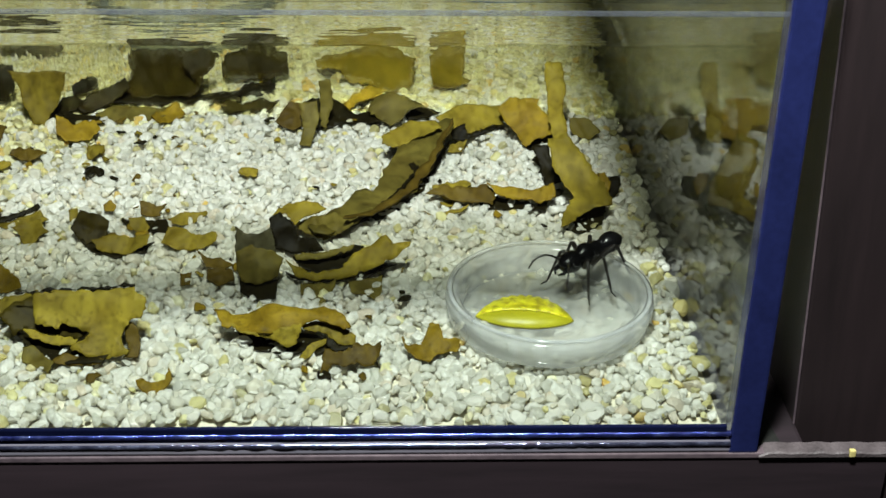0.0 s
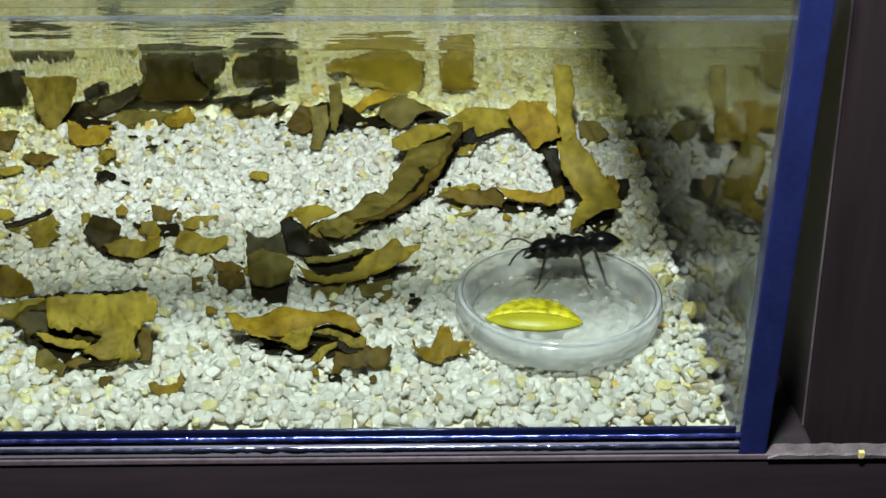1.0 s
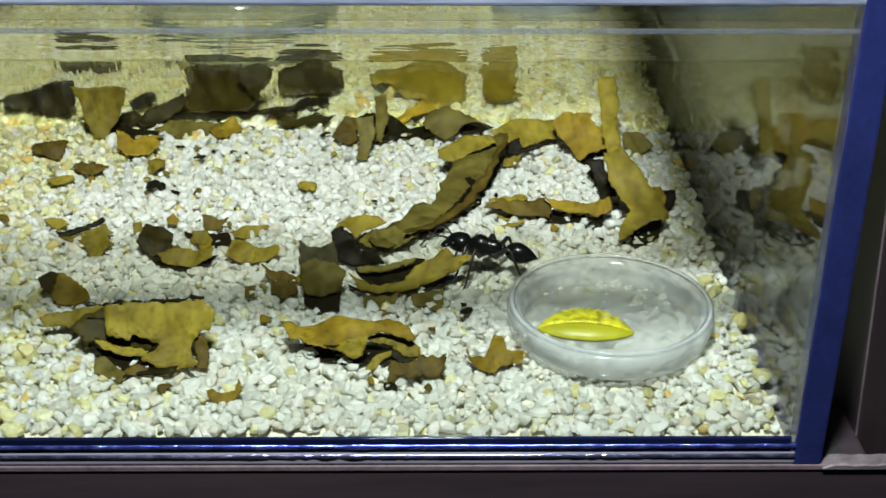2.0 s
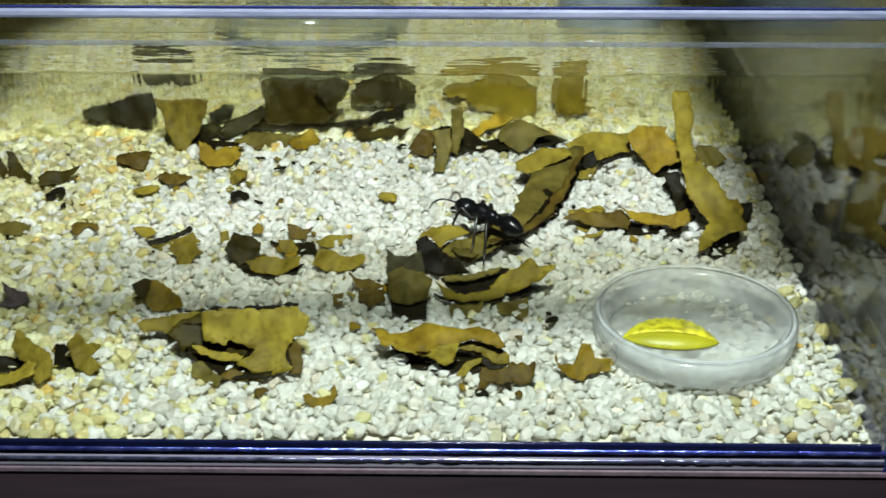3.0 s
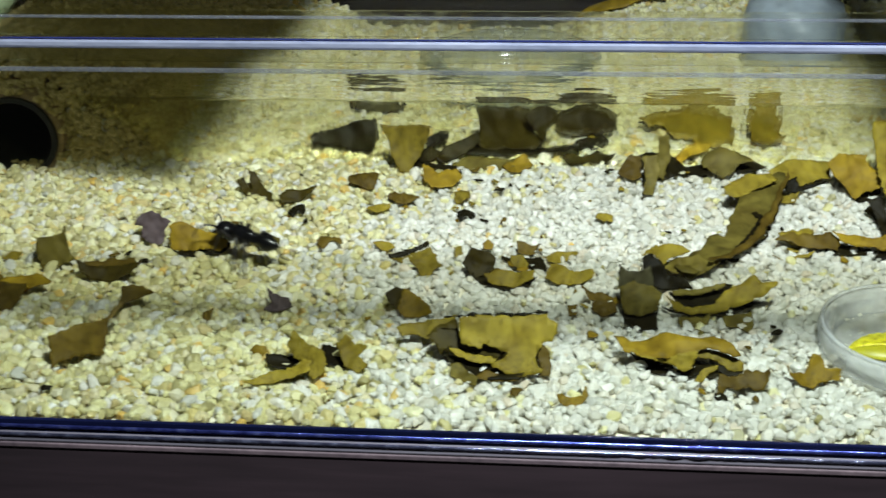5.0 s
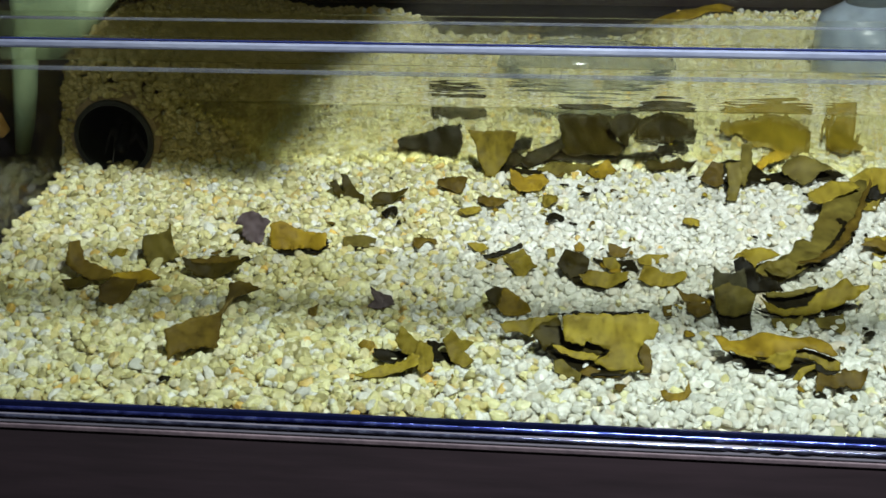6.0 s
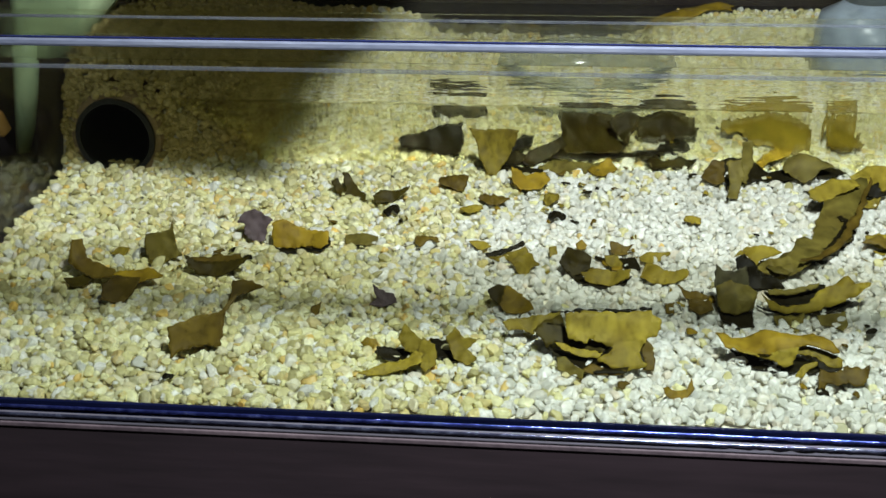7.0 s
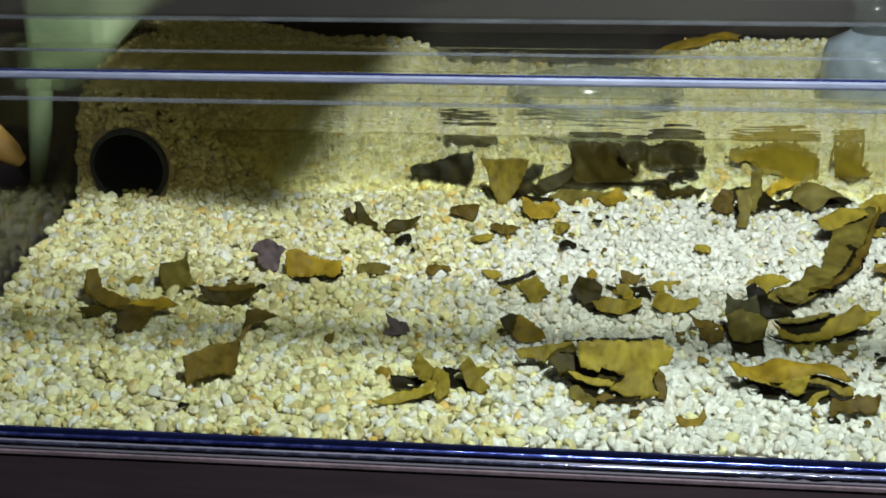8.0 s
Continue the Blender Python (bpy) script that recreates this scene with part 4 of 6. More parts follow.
piece("", "olive", (0.0517, 0.1287, 0.0050), -4, 38, [(-3.5, 28.5), (-2, 30), (2, 29.5), (3.5, 21.5), (2.5, 13.5), (4, 5), (4, 1.5), (0, 0), (-2, 9.5), (-2.5, 18.5)], 0.06, 0.5, leaning_leaf, "narrow_blade")
piece("", "olive", (0.0487, 0.0817, 0.0012), -6, 32, [(-4.5, 31), (1, 33), (5, 27), (10, 20), (13, 16), (14.5, 10), (12, 9.5), (9, 8.5), (5.5, 6), (2, 1.5), (0, 0), (0.5, 5.5), (3.5, 12.5), (0.5, 17), (-3, 22.5)], 0.1, 0.5, leaning_leaf, "broad_blade")
# shade under the leaning blades as a dark sheet
piece("dark sheet put in for the shade under the leaf", "dark", (0.0554, 0.0827, 0.0004), 0, 8, [(-5, 1), (-1, 8.5), (5, 13.5), (8, 13), (6, 5), (0, 0)], 0.05, 0.5, leaning_leaf, "dark_underside")
piece("small amber fold", "amber", (0.0644, 0.0997, 0.0030), 10, 50, [(-3, 7), (0, 7.5), (1.5, 4.5), (0, 0), (-2, 2.5)], 0.1, 0.5, leaning_leaf, "side_fold")
piece("crumpled three-pointed amber leaf scrap", "amber", (0.0111, 0.0227, 0.0002), 0, 45, [(-6.5, 7), (-5.5, 4.5), (-2, 4.5), (0, 9.5), (2.5, 9.5), (3.5, 6), (7.5, 5.5), (7, 2.5), (2, 2), (0, 0), (-3.5, 1), (-6, 3.5)], 0.25)
piece("amber torn scrap before the leaf row", "amber", (-0.0738, 0.1523, 0.0003), 0, 25, [(-3.5, 4.5), (4.5, 10), (8, 4.5), (0, 0)], 0.15)
piece("olive leaf bits between leaves", "deep", (-0.0518, 0.1600, 0.0004), 0, 18, [(-5, 5.5), (-1, 7.5), (3.5, 6), (8.5, 8.5), (16, 6.5), (11.5, 2), (6, 3), (0, 0)], 0.1)
big_leaf = torn_leaf("large dry olive-yellow leaf torn open over white gravel", (-0.0664, 0.0238))
piece("", "olive", (-0.0661, 0.0236, 0.0012), 2, 52, [(-17.3, 15.6), (-10.8, 16.6), (-1.2, 16.8), (7.0, 17.1), (7.7, 15.4), (9.7, 14.3), (9.8, 11.7), (8.4, 9.5), (5.7, 8.9), (4.4, 6.8), (4.0, 4.1), (5.8, 1.9), (5.4, 0.8), (0.0, -0.1), (-5.1, 1.3), (-8.2, 2.8), (-3.7, 6.2), (-10.3, 8.8), (-11.0, 7.3), (-16.5, 8.9)], 0.05, 0.35, big_leaf, "blade")
piece("", "olive", (-0.0928, 0.0367, 0.0042), 4, 45, [(-8.8, 2.9), (-6.7, 4.0), (2.4, 5.5), (8.3, 6.1), (8.0, 4.3), (3.1, 1.5), (0.0, -0.4), (-3.2, 1.0), (-7.3, 0.5)], 0.1, 0.4, big_leaf, "blade_base")
# umber puts the shade behind the tear into the brown fold
piece("brown fold behind the tear, darkened for its shade", "umber", (-0.0787, 0.0294, 0.0036), 0, 40, [(-11.0, 7.9), (-6.0, 10.6), (-4.2, 5.1), (1.1, 4.0), (2.5, 3.5), (8.9, 1.2), (5.6, -1.4), (0.0, -0.1), (-7.8, 1.9), (-10.0, -0.3), (-11.7, 2.8), (-13.9, 4.4)], 0.08, 0.5, big_leaf, "shaded_fold")
piece("", "olive", (-0.0783, 0.0263, 0.0034), 3, 35, [(-7.7, 4.1), (-4.9, 3.8), (-0.1, 2.2), (5.6, 1.0), (4.8, -0.2), (0.0, -0.1), (-5.5, 1.7)], 0.1, 0.4, big_leaf, "torn_strip")
# shade below the torn blade, put in as a dark sheet
piece("dark sheet put in for the shade under the leaf", "dark", (-0.0781, 0.024, 0.0008), 0, 10, [(-11.2, 8.1), (-5.7, 6.6), (3.4, 5.7), (8.4, 4.2), (13.0, 0.2), (11.2, -2.6), (5.7, -2.1), (0.2, -1.5), (-4.3, 1.5)], 0.03, 0.4, big_leaf, "dark_underside")
piece("thin dark rolled rim", "dark", (-0.066, 0.0231, 0.0016), 2, 52, [(-21.6, 15.8), (-12.2, 17.0), (-1.2, 17.2), (7.0, 17.7), (7.2, 17.1), (-1.2, 16.6), (-12.1, 16.3)], 0.0, 0.1, big_leaf, "rolled_rim")
piece("brown curled end", "brown", (-0.0618, 0.0243, 0.0008), 0, 45, [(-0.3, 8.4), (1.4, 8.8), (3.1, 7.0), (3.8, 2.8), (3.4, 0.0), (0.0, -0.1), (1.4, 2.0), (0.2, 4.2)], 0.15, 0.5, big_leaf, "curled_end")
piece("", "brown", (-0.0724, 0.0221, 0.0006), 0, 25, [(-5.9, 0.7), (-3.7, 3.0), (-0.9, 2.2), (6.4, 1.0), (5.5, -0.6), (0.0, -0.2), (-5.1, -0.2)], 0.1, 0.5, big_leaf, "lower_flap")
piece("grey-olive torn flap", "grey", (-0.0784, 0.0187, 0.0004), 0, 20, [(-7.2, 7.2), (-4.7, 7.8), (-1.6, 5.1), (0.6, 3.4), (0.0, -0.4), (-2.6, 1.7), (-6.8, 3.3)], 0.1, 0.5, big_leaf, "grey_flap")
amber_leaf = torn_leaf("crumpled amber dry leaf with torn edges on white gravel", (-0.0200, 0.0300))
piece("", "amber", (-0.027, 0.0262, 0.0062), -4, 20, [(-14.8, 7.1), (-12.2, 7.6), (-10.0, 6.1), (-6.2, 7.2), (-2.2, 9.6), (0.7, 9.0), (8.5, 7.5), (12.1, 8.6), (15.1, 7.8), (17.6, 5.8), (19.3, 2.9), (18.4, 2.3), (15.5, 3.3), (10.7, 4.6), (7.1, 3.3), (3.5, 2.1), (0.0, -0.1), (-4.7, -0.0), (-7.1, 0.9), (-9.8, 2.7), (-10.3, 1.8), (-12.0, 2.0), (-13.4, 5.1)], -0.06, 0.45, amber_leaf, "blade")
piece("", "olive", (-0.0271, 0.0265, 0.006), -4, 62, [(-9.2, 2.3), (-6.6, 0.5), (-0.0, 0.1), (3.7, 1.8), (7.8, 2.8), (7.2, 0.0), (6.6, -2.1), (4.3, -3.0), (1.0, -1.4), (-3.3, -0.6), (-6.8, 0.1)], 0.1, 0.5, amber_leaf, "front_flap")
piece("", "olive", (-0.0162, 0.0299, 0.005), -6, 36, [(-3.9, 0.8), (-0.3, 2.4), (4.6, 1.5), (7.5, 0.5), (9.8, -1.0), (9.8, -3.2), (7.5, -3.9), (5.0, -2.8), (2.5, -0.9), (-1.8, -0.7)], -0.1, 0.6, amber_leaf, "side_flap")
piece("", "olive", (-0.0196, 0.0231, 0.0006), 10, 42, [(3.3, 4.3), (6.6, 4.5), (6.4, 3.5), (4.0, 2.6), (1.9, 0.5), (-0.0, -0.3), (-0.4, 0.8), (1.8, 3.4)], 0.2, 0.5, amber_leaf, "tongue")
# dark sheet for the shade inside the crumpled leaf
piece("dark sheet put in for the shade under the leaf", "dark", (-0.0254, 0.0256, 0.0008), 0, 6, [(-12.1, 10.7), (-9.2, 8.5), (-1.4, 6.0), (5.0, 8.3), (8.9, 7.5), (14.8, 3.6), (13.9, 1.0), (9.4, -1.5), (7.4, 0.7), (4.7, -0.8), (0.0, -0.1), (-3.8, 0.8), (-8.3, 3.6)], 0.03, 0.4, amber_leaf, "dark_underside")
piece("amber-brown torn end", "brown", (-0.0147, 0.0178, 0.0005), 6, 42, [(1.3, 6.3), (4.0, 5.2), (7.7, 5.9), (9.2, 7.5), (10.5, 6.5), (11.7, 6.9), (13.3, 6.0), (15.0, 6.9), (14.3, 4.1), (12.9, 1.3), (10.6, 1.1), (8.9, 2.5), (6.0, 1.4), (3.3, 2.4), (1.4, 0.1), (-0.2, -0.3), (0.6, 2.6)], 0.12, 0.6, amber_leaf, "torn_end")
# dark strip stands in for the shade of a crease
piece("", "dark", (-0.0113, 0.0243, 0.003), 0, 30, [(-2.4, 3.9), (-1.0, 2.9), (0.9, 1.0), (4.6, 1.3), (3.5, 0.2), (0.2, -0.4), (-2.4, 1.3)], 0.0, 0.3, amber_leaf, "dark_crease")
long_leaf = torn_leaf("long grey-olive dry leaf curving over white gravel", (0.0050, 0.1000))
piece("", "grey", (-0.0122, 0.081, 0.0032), 38, 9, [(37.7, 24.4), (44.8, 27.4), (54.5, 30.0), (62.4, 31.0), (64.0, 29.2), (61.8, 26.2), (53.0, 20.7), (44.2, 13.7), (32.6, 6.9), (21.6, 2.2), (10.5, -0.4), (1.4, -0.9), (-5.9, -2.1), (-9.1, 0.4), (-8.2, 4.8), (-0.1, 7.1), (7.7, 8.8), (14.6, 13.8), (18.9, 14.2), (19.3, 11.3), (23.6, 14.4), (31.6, 20.4)], 0.02, 0.3, long_leaf, "blade")
piece("", "olive", (0.0073, 0.1295, 0.008), 20, 24, [(-8.4, 2.5), (1.4, 6.1), (9.9, 4.9), (11.3, 2.1), (4.8, -0.3), (-1.9, -2.4), (-6.5, -2.9), (-9.6, -0.8)], -0.05, 0.4, long_leaf, "torn_tongue")
piece("brown rolled edge", "brown", (-0.0123, 0.0792, 0.0042), 38, 14, [(60.3, 26.1), (58.9, 23.6), (50.7, 18.7), (42.7, 12.4), (32.0, 6.2), (21.4, 1.9), (10.6, -0.4), (-0.3, -0.4), (1.3, 0.8), (12.4, 2.0), (23.8, 5.6), (34.2, 10.7), (43.7, 16.0), (53.2, 22.3)], 0.03, 0.3, long_leaf, "rolled_edge")
# shade of the groove as a dark strip on the blade
piece("dark strip for the shade in the groove", "dark", (-0.0122, 0.0799, 0.0038), 38, 9, [(1.1, 1.4), (12.7, 3.6), (25.5, 8.1), (38.8, 14.9), (38.6, 13.9), (24.9, 6.3), (12.1, 1.6), (0.8, 0.2)], 0.0, 0.1, long_leaf, "groove")
# no opening is cut: dark patches give hole and split their shade
piece("", "dark", (-0.0122, 0.0801, 0.0037), 38, 9, [(37.6, 17.9), (39.9, 18.0), (40.7, 17.0), (39.2, 14.8), (36.7, 15.2)], 0.0, 0.1, long_leaf, "tear_hole")
piece("", "dark", (-0.0122, 0.0801, 0.0037), 38, 9, [(50.2, 32.1), (54.1, 31.7), (57.0, 29.8), (52.7, 28.0), (49.3, 29.1)], 0.0, 0.1, long_leaf, "dark_split")
# shade along the long blade, put in as a dark strip
piece("dark sheet put in for the shade under the leaf", "dark", (-0.0036, 0.0888, 0.001), 38, 5, [(-8.7, 2.5), (3.1, 4.9), (16.0, 8.0), (31.9, 15.2), (45.5, 23.8), (48.5, 24.3), (34.3, 13.8), (22.1, 6.3), (11.2, 1.9), (0.1, -0.5), (-9.1, -0.4)], 0.0, 0.2, long_leaf, "underside")
folded_leaf = torn_leaf("small round dry leaf, dark on one half", (-0.0999, 0.0530))
piece("dark half", "umber", (-0.1015, 0.0532, 0.0006), 0, 50, [(-5.8, 7.3), (-2.7, 9.0), (0.0, 8.4), (-0.7, 5.2), (-1.8, 2.4), (-5.1, 4.8)], 0.1, 0.4, folded_leaf, "dark_half")
piece("", "amber", (-0.1014, 0.0529, 0.0008), 0, 46, [(-0.6, 8.6), (0.9, 8.6), (4.0, 6.5), (7.5, 3.5), (8.4, 1.2), (4.4, -0.2), (0.0, -0.2), (-2.2, 2.4), (-1.3, 5.3)], 0.15, 0.4, folded_leaf, "amber_half")
piece("dark olive leaf wedge standing in a heap of scraps", "umber", (-0.0826, 0.0776, 0.0006), 5, 55, [(-3.4, 4.6), (-0.6, 9.5), (2.1, 8.6), (4.8, 8.1), (7.1, 6.1), (6.4, 2.4), (3.9, 0.7), (-0.0, -0.2)], 0.1, 0.6)
piece("amber boat-shaped leaf scrap in a heap", "olive", (-0.0726, 0.0724, 0.0006), -3, 42, [(-6.7, 3.1), (-2.1, 5.5), (3.5, 4.9), (8.9, 5.3), (8.5, 2.1), (3.1, -0.1), (-4.7, 0.5)], 0.25, 0.6)
# shade below the scrap, put in as a dark sheet
piece("dark sheet for the shade under a boat-shaped scrap", "dark", (-0.0725, 0.071, 0.0004), 0, 8, [(-10.9, 6.7), (-7.1, 7.5), (2.8, 2.9), (9.5, 5.7), (6.8, 1.0), (0.0, -0.3), (-5.6, 1.5)], 0.05, 0.6)
piece("small amber leaf chip on gravel", "amber", (-0.0797, 0.0958, 0.0006), 0, 45, [(-1.3, 2.1), (0.6, 3.6), (2.4, 1.9), (2.0, 0.0), (-0.8, -0.0)], 0.1, 0.6)
piece("dark brown pronged leaf scrap in a heap", "brown", (-0.0675, 0.0919, 0.0012), 0, 45, [(-2.4, 4.5), (0.2, 4.3), (2.3, 3.0), (5.5, 3.7), (3.2, 1.0), (4.0, 0.0), (0.8, -0.2), (-1.8, 0.3)], 0.15, 0.6)
piece("olive leaf fold between scraps", "olive", (-0.0684, 0.0841, 0.0006), 0, 40, [(-3.4, 4.1), (0.6, 4.8), (2.7, 1.3), (2.0, -0.2), (-0.8, -0.2), (-2.8, 1.7)], 0.15, 0.6)
piece("dark splinters between leaf scraps", "dark", (-0.0677, 0.0853, 0.0004), 0, 12, [(-6.9, 5.0), (-0.4, 4.5), (6.1, 3.9), (8.1, -1.8), (3.4, -2.7), (-0.1, 1.3), (-4.9, 1.8)], 0.05, 0.6)
piece("pointed olive leaf on white gravel", "olive", (-0.0583, 0.0873, 0.0005), 6, 30, [(-2.1, 2.5), (1.8, 4.9), (7.8, 4.3), (8.3, 3.2), (5.7, 1.8), (0.8, -0.0), (-1.7, 0.6)], 0.1, 0.6)
piece("cupped yellow-olive leaf scrap", "olive", (-0.0542, 0.0744, 0.0005), 0, 48, [(-6.4, 1.4), (-5.0, 6.0), (-1.7, 6.4), (3.0, 4.5), (8.0, 5.0), (8.7, 3.7), (8.1, 2.1), (3.1, -0.1), (-3.1, 0.3)], 0.2, 0.6)
piece("small yellow-olive leaf flake", "olive", (-0.1123, 0.0931, 0.0004), 0, 25, [(-4.0, 3.6), (-1.1, 4.6), (1.2, 4.3), (3.6, 1.8), (0.4, 0.0), (-1.9, 1.7)], 0.1, 0.6)
piece("dark straight leaf splinter with a pale rim", "dark", (-0.1096, 0.0878, 0.0008), 10, 42, [(-0.7, 1.3), (5.7, 3.0), (12.2, 5.3), (12.6, 3.8), (6.4, 1.7), (0.1, -0.2)], 0.05, 0.6)
piece("olive leaf strip below a dark splinter", "olive", (-0.106, 0.0859, 0.0004), 8, 30, [(-3.2, 1.5), (3.2, 3.6), (9.2, 5.6), (10.3, 3.4), (5.5, 0.8), (-0.0, -0.1)], 0.05, 0.6)
piece("ragged olive leaf scrap", "olive", (-0.0985, 0.0769, 0.0004), 0, 35, [(-4.2, 5.5), (-0.3, 7.5), (3.7, 8.0), (4.4, 5.8), (6.3, 4.0), (3.6, 2.9), (2.1, -0.2), (-0.0, 0.2), (-1.1, 1.3), (-2.2, 4.0)], 0.15, 0.6)
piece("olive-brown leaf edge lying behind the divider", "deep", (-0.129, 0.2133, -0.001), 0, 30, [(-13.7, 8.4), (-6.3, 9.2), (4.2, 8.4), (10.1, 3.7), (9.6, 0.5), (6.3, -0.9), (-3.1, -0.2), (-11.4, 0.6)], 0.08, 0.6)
piece("dark rim of a leaf behind the divider", "dark", (-0.1294, 0.2177, 0.0036), 0, 30, [(-12.3, 1.1), (-5.4, 2.0), (5.0, 1.1), (11.1, -3.4), (9.7, -4.0), (5.2, -0.8), (-5.2, 0.4)], 0.0, 0.6)
piece("black-brown leaf edge at the back", "dark", (-0.1329, 0.1687, 0.0008), 0, 55, [(-16.9, 6.2), (-13.6, 8.4), (-7.0, 9.6), (-2.2, 12.1), (7.0, 13.6), (8.7, 6.8), (7.5, 1.5), (0.0, -0.2), (-5.8, 2.7), (-15.3, 3.1)], 0.1, 0.6)
piece("wedge-shaped olive leaf standing on its tip", "olive", (-0.1123, 0.153, 0.0006), 0, 74, [(-9.1, 17.5), (-3.2, 16.8), (3.2, 17.5), (9.6, 17.3), (8.7, 13.2), (5.9, 6.9), (1.4, -0.2), (-1.8, 0.4), (-5.1, 6.8), (-6.5, 13.1)], 0.06, 0.4)
# shadow of the wedge, put in as a dark sheet
piece("dark sheet for the shade under the wedge", "dark", (-0.107, 0.1542, 0.0006), 0, 20, [(-4.0, 2.7), (-0.6, 11.7), (4.0, 12.4), (8.1, 9.7), (2.2, 4.8), (-1.7, -0.7)], 0.05, 0.6)
piece("dark brown leaf scrap beside the wedge", "dark", (-0.104, 0.1719, 0.0024), 0, 50, [(-3.0, 3.0), (2.5, 6.8), (6.1, 6.0), (5.6, 2.2), (0.0, 0.0), (-1.9, 0.2)], 0.1, 0.6)
piece("leaning grey-olive leaf scrap", "deep", (-0.0996, 0.1603, 0.0008), 8, 45, [(-2.4, 1.9), (1.2, 7.0), (13.5, 11.7), (15.3, 8.3), (6.5, 2.5), (-0.0, -0.2)], 0.1, 0.6)
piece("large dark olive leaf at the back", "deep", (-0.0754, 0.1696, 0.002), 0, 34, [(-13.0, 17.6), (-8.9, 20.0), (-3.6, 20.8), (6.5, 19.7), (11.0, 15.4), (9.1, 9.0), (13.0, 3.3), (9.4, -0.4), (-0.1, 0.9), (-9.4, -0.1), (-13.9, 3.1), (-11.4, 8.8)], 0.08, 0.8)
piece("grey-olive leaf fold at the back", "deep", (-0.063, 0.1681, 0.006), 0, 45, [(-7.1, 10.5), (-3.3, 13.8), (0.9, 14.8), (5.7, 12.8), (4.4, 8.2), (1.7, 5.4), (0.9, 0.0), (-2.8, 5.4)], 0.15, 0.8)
# dark sheet stands in for the shade between the back leaves
piece("dark sheet for the shade under the back leaves", "dark", (-0.0754, 0.1684, 0.0008), 0, 14, [(-24.5, 0.5), (-13.8, 5.5), (-0.5, 5.7), (9.1, 4.1), (25.1, 5.9), (26.7, 1.1), (17.9, -0.6), (9.4, 0.1), (0.0, -0.5), (-11.0, -2.5)], 0.05, 0.6)
piece("narrow olive leaf strip before the leaf row", "grey", (-0.0832, 0.1547, 0.0005), 0, 25, [(-12.3, 3.4), (-6.2, 7.2), (8.7, 6.3), (14.6, 7.9), (15.5, 3.9), (5.4, 1.0), (-1.8, -0.0), (-9.1, -0.3)], 0.08, 0.6)
piece("bright yellow curled leaf scrap", "amber", (-0.0984, 0.14, 0.0005), 0, 38, [(-6.5, 8.9), (-3.3, 8.1), (-1.4, 6.6), (2.1, 7.6), (5.9, 7.2), (7.9, 4.1), (4.6, 0.8), (-2.7, -0.2), (-5.6, 2.5)], 0.2, 0.6)
# shade below the yellow scrap as a dark sheet
piece("dark sheet for the shade under the yellow leaf scrap", "dark", (-0.1, 0.1505, 0.0004), 0, 10, [(-7.9, 10.2), (-2.1, 8.5), (5.5, 6.9), (8.4, 1.8), (2.7, 0.0), (-3.0, 2.0)], 0.05, 0.6)
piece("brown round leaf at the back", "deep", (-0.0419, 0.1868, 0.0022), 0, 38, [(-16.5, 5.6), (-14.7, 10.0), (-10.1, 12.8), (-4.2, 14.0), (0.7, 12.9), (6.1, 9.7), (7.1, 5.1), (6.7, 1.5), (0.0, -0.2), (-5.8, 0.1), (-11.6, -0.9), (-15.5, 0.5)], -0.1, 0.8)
piece("dark grey curved leaf scrap", "dark", (-0.0434, 0.1746, 0.0006), 0, 30, [(-9.5, 1.4), (-5.9, 5.7), (3.6, 7.1), (5.2, 2.7), (-0.0, 0.5), (-5.6, -1.2)], 0.1, 0.6)
piece("large amber leaf lying flat behind the divider", "tan", (-0.0006, 0.1801, 0.0005), 0, 18, [(-25.3, 16.8), (-21.9, 21.1), (-12.0, 22.0), (-3.0, 27.6), (1.9, 26.6), (6.2, 22.9), (9.8, 20.6), (9.3, 8.0), (7.6, -0.5), (0.0, 0.0), (-6.6, 4.5), (-13.2, 6.3), (-17.0, 12.1), (-22.9, 12.4)], -0.08, 0.5)
# dark sheet lays the amber leaf's shade on the gravel
piece("dark sheet for the shade under the amber leaf", "dark", (-0.009, 0.1868, -0.0004), 0, 6, [(-16.9, 14.4), (-8.5, 14.5), (-3.7, 6.8), (3.0, 3.7), (6.6, -2.7), (1.9, -1.2), (-5.8, 1.4), (-11.5, 9.4)], 0.0, 0.6)
piece("round amber-olive leaf flake behind the divider", "tan", (0.0193, 0.1793, 0.0001), 0, 20, [(-4.6, 20.4), (0.4, 22.3), (7.0, 22.9), (7.4, 14.8), (5.9, 7.6), (9.2, 5.9), (3.9, 1.5), (-1.0, -0.3), (-4.5, 4.0), (-5.2, 13.1)], 0.12, 0.5)
piece("bright amber leaf tongue", "amber", (-0.0135, 0.1623, 0.001), 10, 32, [(-2.7, 1.7), (3.1, 7.3), (8.3, 10.2), (13.8, 7.9), (11.3, 5.3), (4.4, 3.7), (0.1, -0.2)], 0.1, 0.6)
piece("arched grey-olive leaf with a hollow with its shade put into the colour", "grey", (0.0006, 0.1507, 0.002), -5, 38, [(-7.7, 5.9), (-5.9, 10.2), (-1.5, 12.7), (4.5, 10.4), (10.9, 6.9), (15.9, 4.3), (10.5, 6.9), (6.0, 5.5), (3.1, 1.2), (0.0, -0.2), (-4.6, 2.7)], -0.15, 0.6)
# shade of the arch's hollow, put in as a black sheet
piece("black sheet for the shade in the arched leaf", "dark", (0.0073, 0.1565, 0.0008), 0, 25, [(-3.4, -0.9), (0.2, 4.3), (4.9, 6.4), (9.9, 2.6), (5.5, 0.9), (0.9, 0.0)], 0.05, 0.6)
